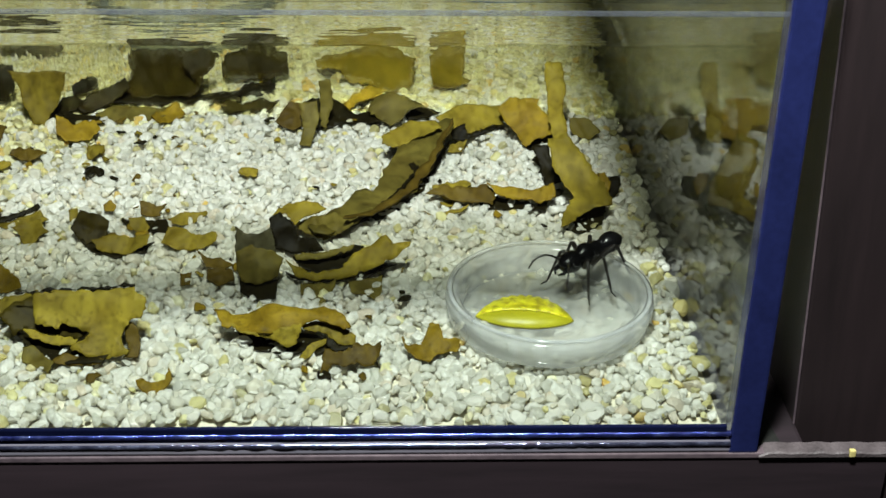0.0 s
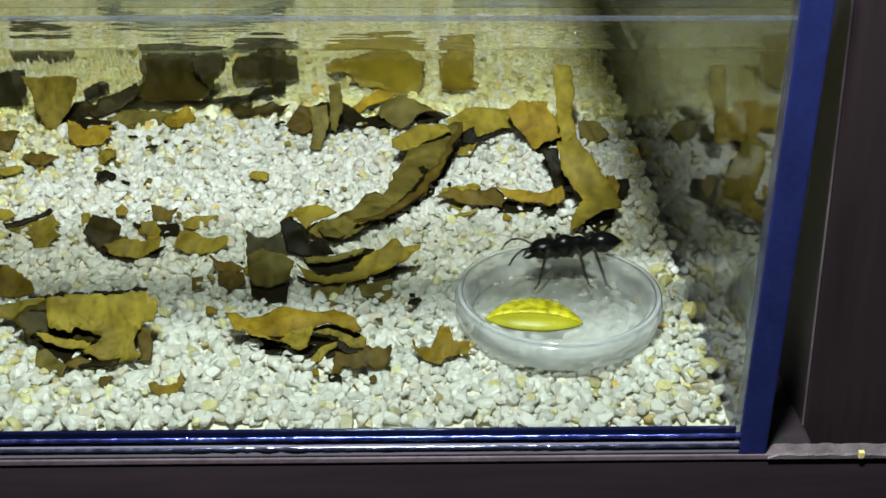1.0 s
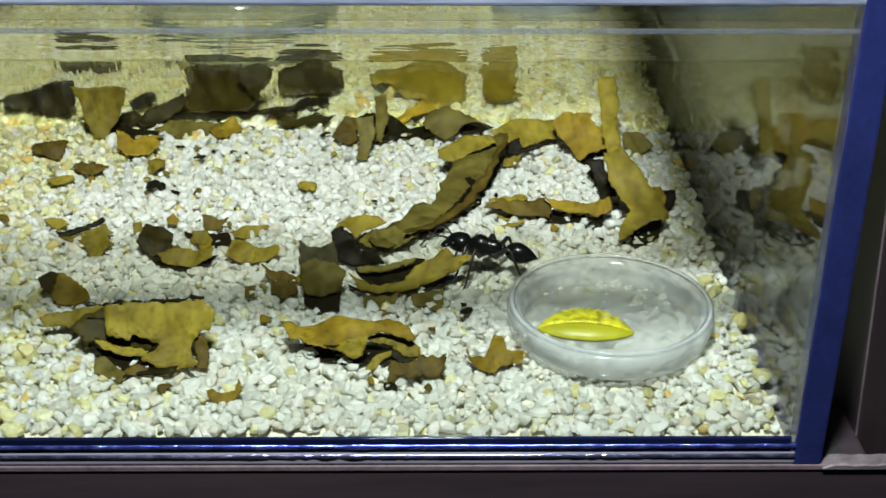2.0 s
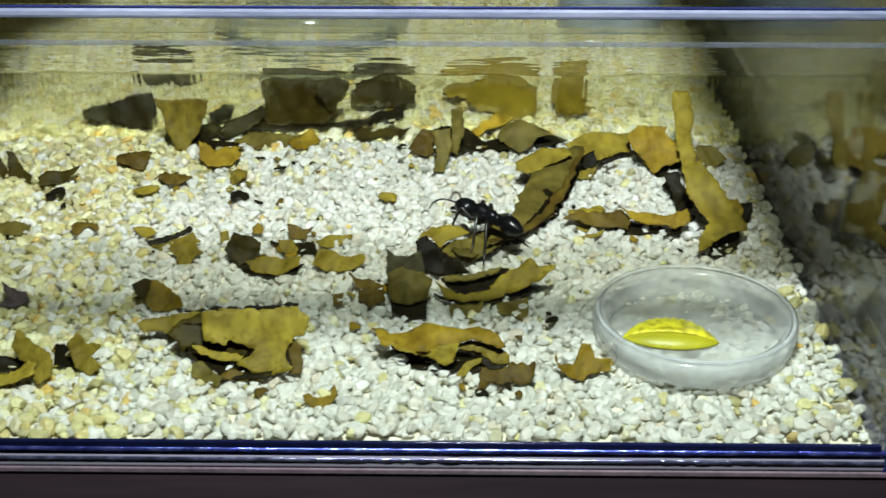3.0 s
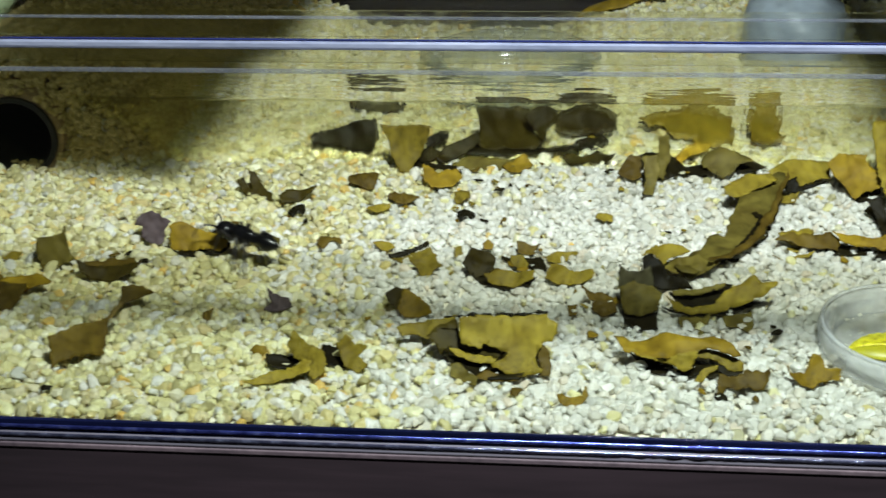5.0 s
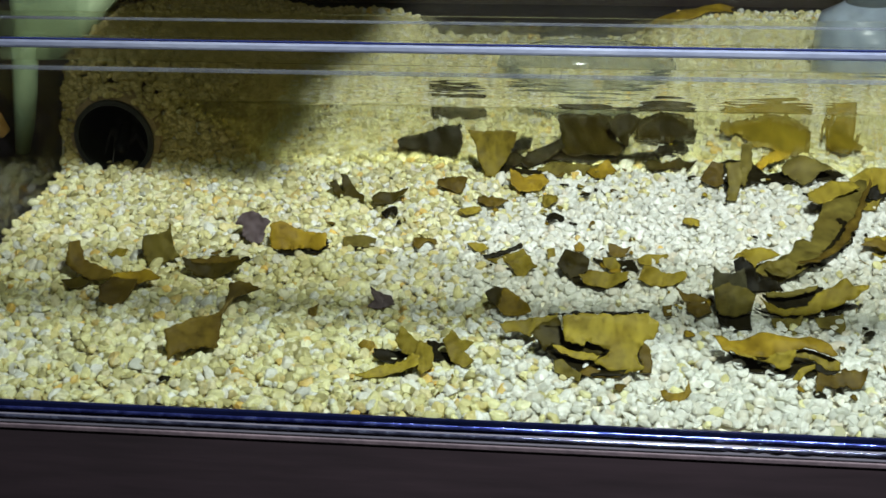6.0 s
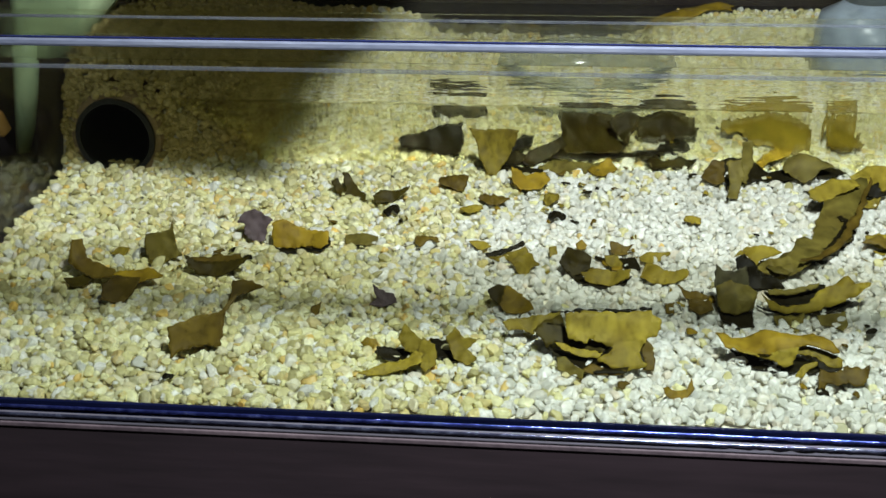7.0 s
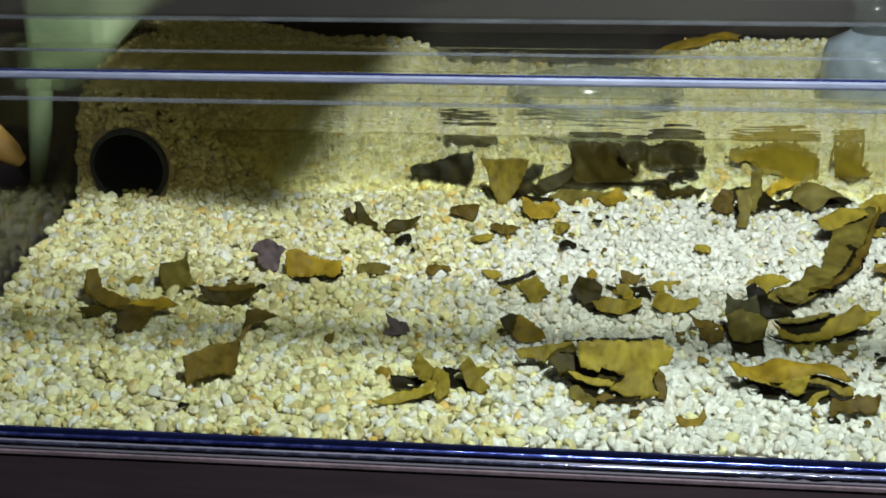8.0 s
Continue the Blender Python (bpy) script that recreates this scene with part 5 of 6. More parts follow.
piece("split grey-olive leaf strip leaning down", "grey", (-0.0259, 0.1374, 0.0004), 0, 48, [(-2.1, 14.3), (3.5, 15.1), (4.1, 9.3), (1.5, -0.2), (-1.8, 0.3), (-0.9, 6.5)], 0.05, 0.6)
piece("upright thin olive leaf strip", "grey", (-0.0205, 0.1504, 0.001), 0, 75, [(-1.5, 15.3), (2.0, 15.8), (2.9, 8.1), (0.6, -0.2), (-1.4, 0.7)], 0.05, 0.6)
piece("brown torn leaf scrap on edge", "brown", (-0.0308, 0.1486, 0.0006), 0, 50, [(-5.6, 2.8), (-3.2, 6.8), (-1.0, 9.8), (2.8, 8.9), (3.2, 1.1), (0.0, -0.0), (-3.6, 1.4)], 0.15, 0.6)
# shade behind the strips as a dark sheet
piece("dark sheet for the shade behind the leaf strips", "dark", (-0.0191, 0.1517, 0.0004), 0, 14, [(-15.5, 5.9), (-6.3, 13.9), (0.1, 15.5), (7.4, 9.3), (13.8, 9.4), (18.1, 1.0), (9.1, 3.1), (1.8, 0.0), (-6.3, -1.6)], 0.05, 0.6)
piece("olive leaf tips where the long leaf ends", "olive", (0.0264, 0.1407, 0.003), 12, 30, [(-9.9, 8.2), (-2.4, 12.6), (5.6, 11.3), (12.7, 11.4), (11.9, 3.9), (5.3, 2.6), (-0.8, -0.1), (-5.9, 3.9)], -0.1, 0.8)
piece("dark fold behind the long leaf tip", "dark", (0.0242, 0.1367, 0.003), 0, 40, [(-4.7, 3.4), (0.2, 6.1), (1.0, 2.4), (10.6, 4.5), (5.3, 2.0), (-0.9, -0.2), (-3.9, 0.5)], 0.0, 0.6)
piece("amber leaf with a curled edge near the glass", "amber", (0.0443, 0.1361, 0.0006), -8, 48, [(-10.5, 12.6), (-7.0, 15.9), (2.5, 16.1), (2.0, 14.0), (7.8, 9.7), (7.6, 4.9), (2.4, 2.9), (-0.7, -0.2), (-4.6, 5.1), (-8.3, 8.7)], 0.2, 0.8)
# dark sheet for the shade inside the curl
piece("dark sheet for the shade under the curled amber leaf", "dark", (0.047, 0.1366, 0.0004), -10, 14, [(-6.8, 6.5), (-0.2, 5.8), (4.9, 7.9), (5.4, 5.1), (0.9, 0.1), (-2.5, -1.5)], 0.0, 0.6)
piece("dark brown forked leaf scrap", "umber", (-0.1618, 0.1307, 0.0006), 0, 40, [(-7.9, 6.0), (-5.6, 7.3), (-2.2, 2.1), (-4.0, 9.5), (-1.7, 9.4), (3.3, 2.7), (7.2, -0.2), (5.4, -3.1), (-0.0, 0.3), (-3.7, -0.3)], 0.1, 0.6)
piece("dark brown curled leaf scrap", "umber", (-0.152, 0.1253, 0.0005), 0, 40, [(-1.2, 3.0), (1.5, 5.7), (7.0, 6.0), (11.8, 7.4), (10.5, 4.7), (6.7, 2.0), (0.0, -0.2)], 0.2, 0.6)
piece("grey-purple crumpled leaf scrap", "purple", (-0.1876, 0.0943, 0.0005), 0, 66, [(-7.0, 6.6), (-4.9, 10.4), (-1.0, 11.4), (5.4, 7.9), (3.4, 5.6), (2.2, 0.7), (-0.6, -0.3), (-4.7, 2.9), (-4.5, 6.0)], 0.15, 1.0)
piece("amber-brown torn leaf piece on edge", "amber", (-0.173, 0.0903, 0.0008), 0, 56, [(-9.1, 5.0), (-8.8, 8.0), (-5.6, 9.8), (2.2, 6.6), (10.2, 6.0), (10.7, 1.8), (8.0, -0.1), (3.6, 0.9), (-8.0, -0.3)], 0.1, 0.6)
# shade under the standing piece, laid as a dark sheet
piece("dark sheet for the shade under the amber leaf piece", "dark", (-0.1726, 0.0881, 0.0003), 0, 10, [(-9.8, 2.5), (-3.2, 3.3), (2.9, 6.4), (9.3, 8.5), (10.3, 4.1), (7.5, 1.1), (-4.3, -1.1)], 0.03, 0.6)
piece("small pale olive-brown leaf piece", "grey", (-0.1525, 0.0941, 0.0004), 0, 25, [(-5.8, 4.5), (-0.1, 6.0), (5.6, 3.9), (5.1, 0.0), (-0.7, 0.3), (-5.2, 0.1)], 0.05, 0.6)
piece("dark olive horned leaf piece on edge", "grey", (-0.2165, 0.0789, 0.0005), 0, 70, [(-5.2, 9.1), (-0.7, 9.8), (2.8, 10.9), (3.8, 13.8), (4.9, 5.8), (7.4, 2.5), (1.3, -0.1), (-3.9, 0.4), (-5.5, 4.9)], 0.08, 0.6)
boat_scrap = torn_leaf("dark brown boat-shaped leaf with a pale inner side", (-0.2000, 0.0696))
piece("", "umber", (-0.1974, 0.0697, 0.0005), 0, 42, [(-9.2, 6.4), (-4.5, 4.9), (1.8, 5.4), (9.2, 6.3), (12.3, 6.7), (8.6, 2.9), (3.1, 0.1), (-3.8, 0.4), (-7.2, 2.4)], 0.2, 0.4, boat_scrap, "blade")
piece("pale brown inner side", "brown", (-0.1973, 0.0746, 0.0028), 0, 24, [(-7.9, 1.3), (-2.9, 2.0), (0.7, 4.1), (4.4, 3.3), (8.0, 4.1), (9.3, 1.5), (2.6, -0.4), (-5.0, -0.4)], 0.1, 0.4, boat_scrap, "inner_side")
pronged_leaf = torn_leaf("red-brown pronged dry leaf folded on gravel", (-0.2250, 0.0560))
piece("", "brown", (-0.2342, 0.0634, 0.002), 0, 50, [(-8.7, 5.1), (-7.9, 12.3), (-4.8, 13.0), (-2.6, 6.8), (2.5, 4.7), (7.4, 3.1), (8.8, 1.4), (6.3, 0.1), (0.0, -0.1), (-5.4, 2.7)], 0.1, 0.5, pronged_leaf, "prong")
piece("dark low flap", "umber", (-0.2394, 0.06, 0.0004), 0, 20, [(-4.5, 3.5), (2.7, 5.8), (5.3, 3.4), (4.0, 1.4), (-0.6, -0.2)], 0.1, 0.5, pronged_leaf, "low_flap")
piece("", "brown", (-0.2214, 0.0508, 0.0005), 3, 42, [(-5.9, 1.2), (-5.9, 6.5), (-2.4, 9.4), (6.1, 8.6), (3.8, 3.3), (0.6, -0.1)], 0.12, 0.5, pronged_leaf, "folded_lobe")
piece("amber upper lobe", "amber", (-0.2155, 0.06, 0.0032), 0, 26, [(-11.0, 1.8), (-9.6, 3.7), (-0.1, 5.8), (2.7, 4.2), (5.4, 2.2), (-1.2, -0.2), (-6.1, -0.3)], 0.1, 0.5, pronged_leaf, "upper_lobe")
piece("small olive nub of leaf", "olive", (-0.2317, 0.0817, 0.0004), 0, 35, [(-3.0, 0.5), (-1.0, 3.8), (3.2, 3.3), (1.6, 0.1)], 0.1, 0.6)
stalk_leaf = torn_leaf("square brown leaf piece standing on gravel with its stalk", (-0.1900, 0.0350))
piece("", "brown", (-0.1965, 0.0218, 0.0004), 12, 62, [(-0.5, 9.1), (8.8, 11.9), (14.2, 12.4), (16.7, 14.0), (15.2, 6.2), (14.4, 2.7), (6.1, 2.8), (2.2, 1.6), (-0.0, -0.2)], 0.05, 0.3, stalk_leaf, "blade")
piece("", "brown", (-0.1835, 0.0373, 0.0085), 20, 40, [(-2.4, -1.6), (1.4, 2.3), (3.0, 3.8), (3.8, 3.4), (0.1, -1.0)], 0.0, 0.1, stalk_leaf, "stalk")
piece("", "brown", (-0.1842, 0.0523, 0.003), 0, 30, [(-2.4, 5.7), (1.2, 6.8), (3.9, 6.6), (7.9, 4.2), (2.0, 2.3), (-1.0, 0.2), (-2.3, -2.0)], 0.1, 0.4, stalk_leaf, "tip")
piece("dark purple-brown bud scrap", "purple", (-0.1397, 0.0547, 0.0004), 0, 55, [(-3.4, 7.7), (-1.3, 5.7), (3.5, 4.4), (4.9, 1.7), (0.2, 0.0), (-3.8, 0.5), (-1.8, 3.0)], 0.15, 0.6)
piece("brown leaf fleck on gravel", "brown", (-0.1595, 0.0469, 0.0003), 0, 20, [(-1.5, 4.6), (1.5, 6.5), (1.1, 0.7), (-0.6, -0.2)], 0.1, 0.6)
piece("narrow curled yellow-olive leaf strip", "olive", (-0.1384, 0.0159, 0.0005), 6, 34, [(-2.4, 0.5), (4.2, 3.9), (10.6, 5.3), (13.8, 7.3), (15.8, 6.2), (15.4, 3.3), (8.5, 1.6), (0.0, -0.1)], 0.2, 0.6)
piece("upright pointed yellow-olive leaf scrap", "olive", (-0.1278, 0.026, 0.0022), 0, 66, [(-3.1, 4.6), (-1.4, 8.8), (1.5, 6.3), (4.5, 4.0), (2.8, 0.1), (-1.1, 1.2)], 0.12, 0.6)
piece("small orange-yellow leaf nub on gravel", "amber", (-0.14, 0.0298, 0.0004), 0, 55, [(-2.6, 2.4), (-0.8, 4.1), (2.1, 3.6), (2.9, 1.3), (0.0, -0.1)], -0.25, 0.6)
piece("dark leaf layer in a heap", "dark", (-0.131, 0.0249, 0.0006), 0, 16, [(-6.5, 4.2), (0.5, 4.9), (7.8, 3.8), (9.2, 1.1), (-3.3, -0.3), (-5.4, 1.2)], 0.05, 0.6)
piece("curled amber leaf fold in a heap", "olive", (-0.1227, 0.0196, 0.0006), -8, 56, [(-1.5, 9.8), (2.5, 8.0), (3.4, 2.5), (0.2, -0.1), (-3.1, 3.3)], 0.15, 0.6)
piece("pronged olive leaf scrap beside a heap", "olive", (-0.1118, 0.0235, 0.0005), -10, 50, [(-6.4, 7.5), (-3.9, 10.7), (-1.2, 8.1), (3.2, 8.3), (0.4, 5.0), (3.9, 2.8), (1.3, 0.2), (-3.1, 1.8), (-5.0, 5.2)], 0.2, 0.6)
# shade in the gap between folds, as a dark sheet
piece("dark sheet for the shade between folded scraps", "dark", (-0.1177, 0.0274, 0.0004), 0, 14, [(-5.0, 8.2), (-0.0, 7.6), (2.2, 3.1), (4.5, -2.0), (0.0, -0.3), (-3.1, -0.9)], 0.05, 0.6)

scrap("tiny dark leaf crumb", "dark", (-0.1530, 0.1452), (-0.1482, 0.1456), 0.0027, "up", 0.20, "ragged")
scrap("tiny dark leaf crumb", "dark", (-0.1480, 0.1170), (-0.1427, 0.1192), 0.0062, "flat", 0.20, "ragged")
scrap("small reddish brown leaf scrap", "brown", (-0.1297, 0.1367), (-0.1212, 0.1450), 0.0092, "flat", 0.30, "lens")
scrap("tiny olive leaf flake", "olive", (-0.1215, 0.1204), (-0.1135, 0.1223), 0.0053, "flat", 0.20, "lens")
scrap("small reddish brown leaf flake", "brown", (-0.1151, 0.1276), (-0.1048, 0.1297), 0.0073, "flat", 0.20, "lens")
scrap("tiny round olive leaf flake", "olive", (-0.0924, 0.1302), (-0.0872, 0.1296), 0.0091, "flat", 0.20, "lens")
scrap("tiny dark crumb of leaf", "dark", (-0.0903, 0.1170), (-0.0848, 0.1157), 0.0069, "flat", 0.30, "ragged")
scrap("olive leaf stem leaning down", "dark", (0.0474, 0.1281), (0.0531, 0.1132), 0.0075, "flat", 0.30, "strip")
scrap("small amber-brown leaf fleck", "brown", (-0.1342, 0.0953), (-0.1267, 0.0967), 0.0065, "flat", 0.20, "ragged")
scrap("tiny dark leaf chip on the gravel", "dark", (-0.1953, 0.0104), (-0.1924, 0.0106), 0.0029, "flat", 0.20, "ragged")
scrap("tiny amber chip on gravel", "brown", (-0.0686, 0.0144), (-0.0655, 0.0158), 0.0038, "flat", 0.20, "ragged")
scrap("greenish leaf edge with dark rim", "olive", (0.0135, 0.1035), (0.0248, 0.1060), 0.0089, "flat", 0.30, "lens")
scrap("olive leaf scrap on white gravel", "olive", (-0.0440, 0.1154), (-0.0390, 0.1175), 0.0067, "flat", 0.20, "ragged")
scrap("amber leaf lying by the back wall", "amber", (-0.0490, 0.3320), (-0.0080, 0.3340), 0.0120, "flat", 0.30, "lens")



def crumbs(x, y, count, spread, seed):
    """Single crumbs of broken leaf strewn round a place."""
    rnd = random.Random(seed)
    for _ in range(count):
        cx, cy = x + rnd.gauss(0, spread), y + rnd.gauss(0, spread * 1.2)
        ang, size = rnd.uniform(0, 6.28), rnd.uniform(0.0014, 0.0042)
        mat = rnd.choice(("dark", "olive", "brown", "amber", "olive", "dark"))
        tone = {"dark": "dark brown", "olive": "olive", "brown": "brown", "amber": "amber"}[mat]
        scrap("tiny " + tone + " crumb of dry leaf", mat, (round(cx, 4), round(cy, 4)), (round(cx + size * math.cos(ang), 4), round(cy + size * math.sin(ang), 4)), size * rnd.uniform(0.4, 0.8), rnd.choice(("flat", "flat", "up")), 0.25, rnd.choice(("ragged", "lens")))


crumbs(-0.0700, 0.0850, 9, 0.006, 1)
crumbs(-0.1020, 0.0840, 5, 0.005, 2)
crumbs(-0.0420, 0.0600, 7, 0.006, 3)
crumbs(-0.0080, 0.0260, 7, 0.006, 4)
crumbs(-0.1200, 0.0300, 8, 0.007, 5)
crumbs(-0.2050, 0.0930, 6, 0.009, 6)
crumbs(-0.1450, 0.1180, 7, 0.014, 7)
crumbs(-0.0880, 0.1220, 5, 0.012, 8)
crumbs(-0.0250, 0.1500, 9, 0.016, 9)
crumbs(0.0350, 0.1000, 5, 0.012, 10)
crumbs(-0.0700, 0.1560, 8, 0.016, 11)
crumbs(0.0080, 0.0580, 4, 0.006, 12)
crumbs(-0.0600, 0.1480, 14, 0.014, 13)
crumbs(-0.0950, 0.1460, 8, 0.008, 14)
crumbs(-0.0100, 0.1500, 9, 0.010, 15)

# ---- ant ----
ANT = [
    (0.0, 0.0531, 0.0543, 0.0147, -136), (0.2, 0.0527, 0.0547, 0.0147, -150), (0.5, 0.0528, 0.0558, 0.0148, -169), (0.8, 0.0525, 0.0600, 0.0151, -169),
    (1.0, 0.0468, 0.0590, 0.0149, -171), (1.3, 0.0365, 0.0650, 0.0133, -198), (1.5, 0.0303, 0.0670, 0.0124, -194), (1.7, 0.0215, 0.0665, 0.0120, -190),
    (2.2, 0.0085, 0.0690, 0.0135, -205), (2.8, -0.0017, 0.0774, 0.0150, -235), (3.0, -0.0111, 0.0870, 0.0160, -220), (3.2, -0.0209, 0.0874, 0.0164, -193),
    (3.4, -0.0374, 0.0899, 0.0128, -185), (3.5, -0.0422, 0.0900, 0.0128, -181), (3.8, -0.0659, 0.0810, 0.0148, -198), (4.0, -0.0740, 0.0815, 0.0150, -191),
    (4.2, -0.0804, 0.0845, 0.0135, -182), (4.5, -0.0988, 0.0811, 0.0123, -189), (4.6, -0.1070, 0.0811, 0.0123, -188), (5.0, -0.1546, 0.0837, 0.0145, -206),
    (5.2, -0.1790, 0.0994, 0.0160, -222), (5.6, -0.2180, 0.1260, 0.0150, -220), (5.9, -0.2480, 0.1440, 0.0185, -240), (6.1, -0.2560, 0.1800, 0.0180, -268),
    (6.25, -0.2560, 0.2100, 0.0175, -270), (8.0, -0.2560, 0.2450, 0.0175, -270),
]
ant = thing("ant", "large glossy black ant walking over gravel and leaves", "ant")


def blob(profile, steps=16, squash=1.0, bend=0.0):
    """A body segment turned round the x axis from (x, radius) pairs; bend droops it, squash narrows it."""
    bm = bmesh.new()
    rings = []
    for x, r in profile:
        rings.append([bm.verts.new((x, squash * r * math.cos(2 * math.pi * k / steps), r * math.sin(2 * math.pi * k / steps) - bend * x * x)) for k in range(steps)])
    for a, b in zip(rings, rings[1:]):
        for k in range(steps):
            bm.faces.new((a[k], a[(k + 1) % steps], b[(k + 1) % steps], b[k]))
    bm.faces.new(rings[0][::-1])
    bm.faces.new(rings[-1])
    bmesh.ops.recalc_face_normals(bm, faces=bm.faces)
    return bm


def egg(x0, x1, r, skew=0.5, n=12):
    out = []
    for i in range(n + 1):
        u = i / n
        s = u ** (math.log(0.5) / math.log(skew))
        out.append((x0 + (x1 - x0) * u, max(0.0001, r * math.sin(math.pi * s) ** 0.62)))
    return out


head = part("head", blob([(0.0053, 0.0008), (0.0057, 0.0019), (0.0064, 0.0026), (0.0076, 0.0028), (0.0090, 0.0027), (0.0102, 0.0023), (0.0111, 0.0017), (0.0117, 0.0010), (0.0119, 0.0003)], squash=1.08), "ant", ant, smooth=True)
for s in (1, -1):
    part("mandible", tube(bmesh.new(), [(0.0110, s * 0.0013, -0.0006), (0.0124, s * 0.0015, -0.0012), (0.0134, s * 0.0004, -0.0018)], [0.0007, 0.0005, 0.0002], 8), "ant", head, smooth=True)
    part("eye", blob([(0.0096 + 0.0005 * math.cos(math.pi * k / 6), 0.0004 * math.sin(math.pi * k / 6) + 0.00005) for k in range(7)], 8), "ant_leg", head, smooth=True).location = (0, s * 0.0023, 0.0006)
thorax = part("thorax", blob([(-0.0034, 0.0007), (-0.0030, 0.0017), (-0.0020, 0.0024), (-0.0006, 0.0023), (0.0004, 0.0024), (0.0016, 0.0031), (0.0030, 0.0032), (0.0042, 0.0026), (0.0052, 0.0017), (0.0058, 0.0011), (0.0061, 0.0006)], squash=0.8, bend=-3), "ant", ant, smooth=True)
part("waist_node", blob([(-0.0046, 0.0004), (-0.0043, 0.0012), (-0.0038, 0.0020), (-0.0035, 0.0018), (-0.0031, 0.0007)], squash=0.8), "ant", ant, smooth=True)
gaster = part("gaster", blob(egg(-0.0132, -0.0040, 0.0029, 0.58, 14), squash=0.95, bend=4), "ant", ant, "glossy black gaster", smooth=True)
part("sting", tube(bmesh.new(), [(-0.0127, 0, -0.0007), (-0.0137, 0, -0.0010)], [0.0003, 0.00008], 6), "ant", gaster)
FEELERS, LEGS = [], []
for s in (1, -1):
    f = part("antenna", tube(bmesh.new(), [(0, 0, 0), (0.0020, s * 0.0016, 0.0009), (0.0034, s * 0.0024, 0.0011), (0.0050, s * 0.0032, 0.0005), (0.0063, s * 0.0037, -0.0008), (0.0072, s * 0.0039, -0.0026)], [0.00030, 0.00028, 0.00027, 0.00027, 0.00026, 0.00022], 7), "ant_leg", ant, smooth=True)
    f.location = (0.0106, s * 0.0010, 0.0010)
    FEELERS.append((f, s))
for i, (x, yaw, reach) in enumerate(((0.0040, 48, 0.78), (0.0018, 94, 0.80), (-0.0010, 144, 1.0))):
    for s in (1, -1):
        pts = [(0, 0, 0), (0.0012, 0, -0.0006), (0.0048 * reach, 0, 0.0024), (0.0056 * reach, 0, 0.0020), (0.0084 * reach, 0, -0.0040), (0.0096 * reach, 0, -0.0066), (0.0116 * reach, 0, -0.0075)]
        leg = part("leg", tube(bmesh.new(), pts, [0.0010, 0.0009, 0.00054, 0.00046, 0.00034, 0.00026, 0.00014], 8), "ant_leg", ant, smooth=True)
        leg.location = (x, s * 0.0011, -0.0012)
        LEGS.append((leg, x, s, yaw, (i + (s > 0)) % 2))

# ---- gravel ----


def bed_height(x, y):
    if abs(x - TUNNEL[0]) < TUNNEL[2] and y > 0.146:
        return 0.0070
    rim = max(0.0, 1 - min(x - WEST, EAST - x, y - SOUTH) / 0.006)
    return max(ground(x, y) - 0.0020 - 0.0024 * rim, -0.0024)


bed = bmesh.new()
nx, ny = 72, 70
vs = [[bed.verts.new((WEST + (EAST - WEST) * i / nx, SOUTH + (NORTH - SOUTH) * j / ny, bed_height(WEST + (EAST - WEST) * i / nx, SOUTH + (NORTH - SOUTH) * j / ny))) for j in range(ny + 1)] for i in range(nx + 1)]
for i in range(nx):
    for j in range(ny):
        bed.faces.new((vs[i][j], vs[i + 1][j], vs[i + 1][j + 1], vs[i][j + 1]))
skirt = [vs[i][0] for i in range(nx + 1)] + [vs[nx][j] for j in range(1, ny + 1)] + [vs[i][ny] for i in range(nx - 1, -1, -1)] + [vs[0][j] for j in range(ny - 1, 0, -1)]
low = [bed.verts.new((v.co.x, v.co.y, -0.0027)) for v in skirt]
for k in range(len(skirt)):
    m = (k + 1) % len(skirt)
    bed.faces.new((skirt[k], low[k], low[m], skirt[m]))
gravel = tagged(finish("gravel_bed", bed, "bed"), "bed of white and yellow aquarium gravel in the tank", "gravel", kind="structure")


def stone_shape():
    bm = bmesh.new()
    bmesh.ops.create_icosphere(bm, subdivisions=2, radius=1.0)
    co = np.array([v.co[:] for v in bm.verts])
    tri = np.array([[v.index for v in f.verts] for f in bm.faces])
    bm.free()
    return co, tri


def white_share(x, y):
    """How likely a stone is white: the white patch fills the east and middle, cream and yellow lie west and far back."""
    edge = -0.114 + 0.013 * math.sin(y * 45 + 0.6) + (0.03 if y > 0.12 else 0.0) * (y - 0.12) / 0.05
    k = 1 / (1 + math.exp(-(x - edge) / 0.011))
    back = 1 / (1 + math.exp((y - 0.172) / 0.010))
    front = 0.94 + 0.06 * min(1.0, y / 0.02)
    side = 1 - 0.25 * max(0.0, min(1.0, (x - 0.055) / 0.02))
    return 0.12 + 0.84 * k * (0.06 + 0.94 * back) * front * side


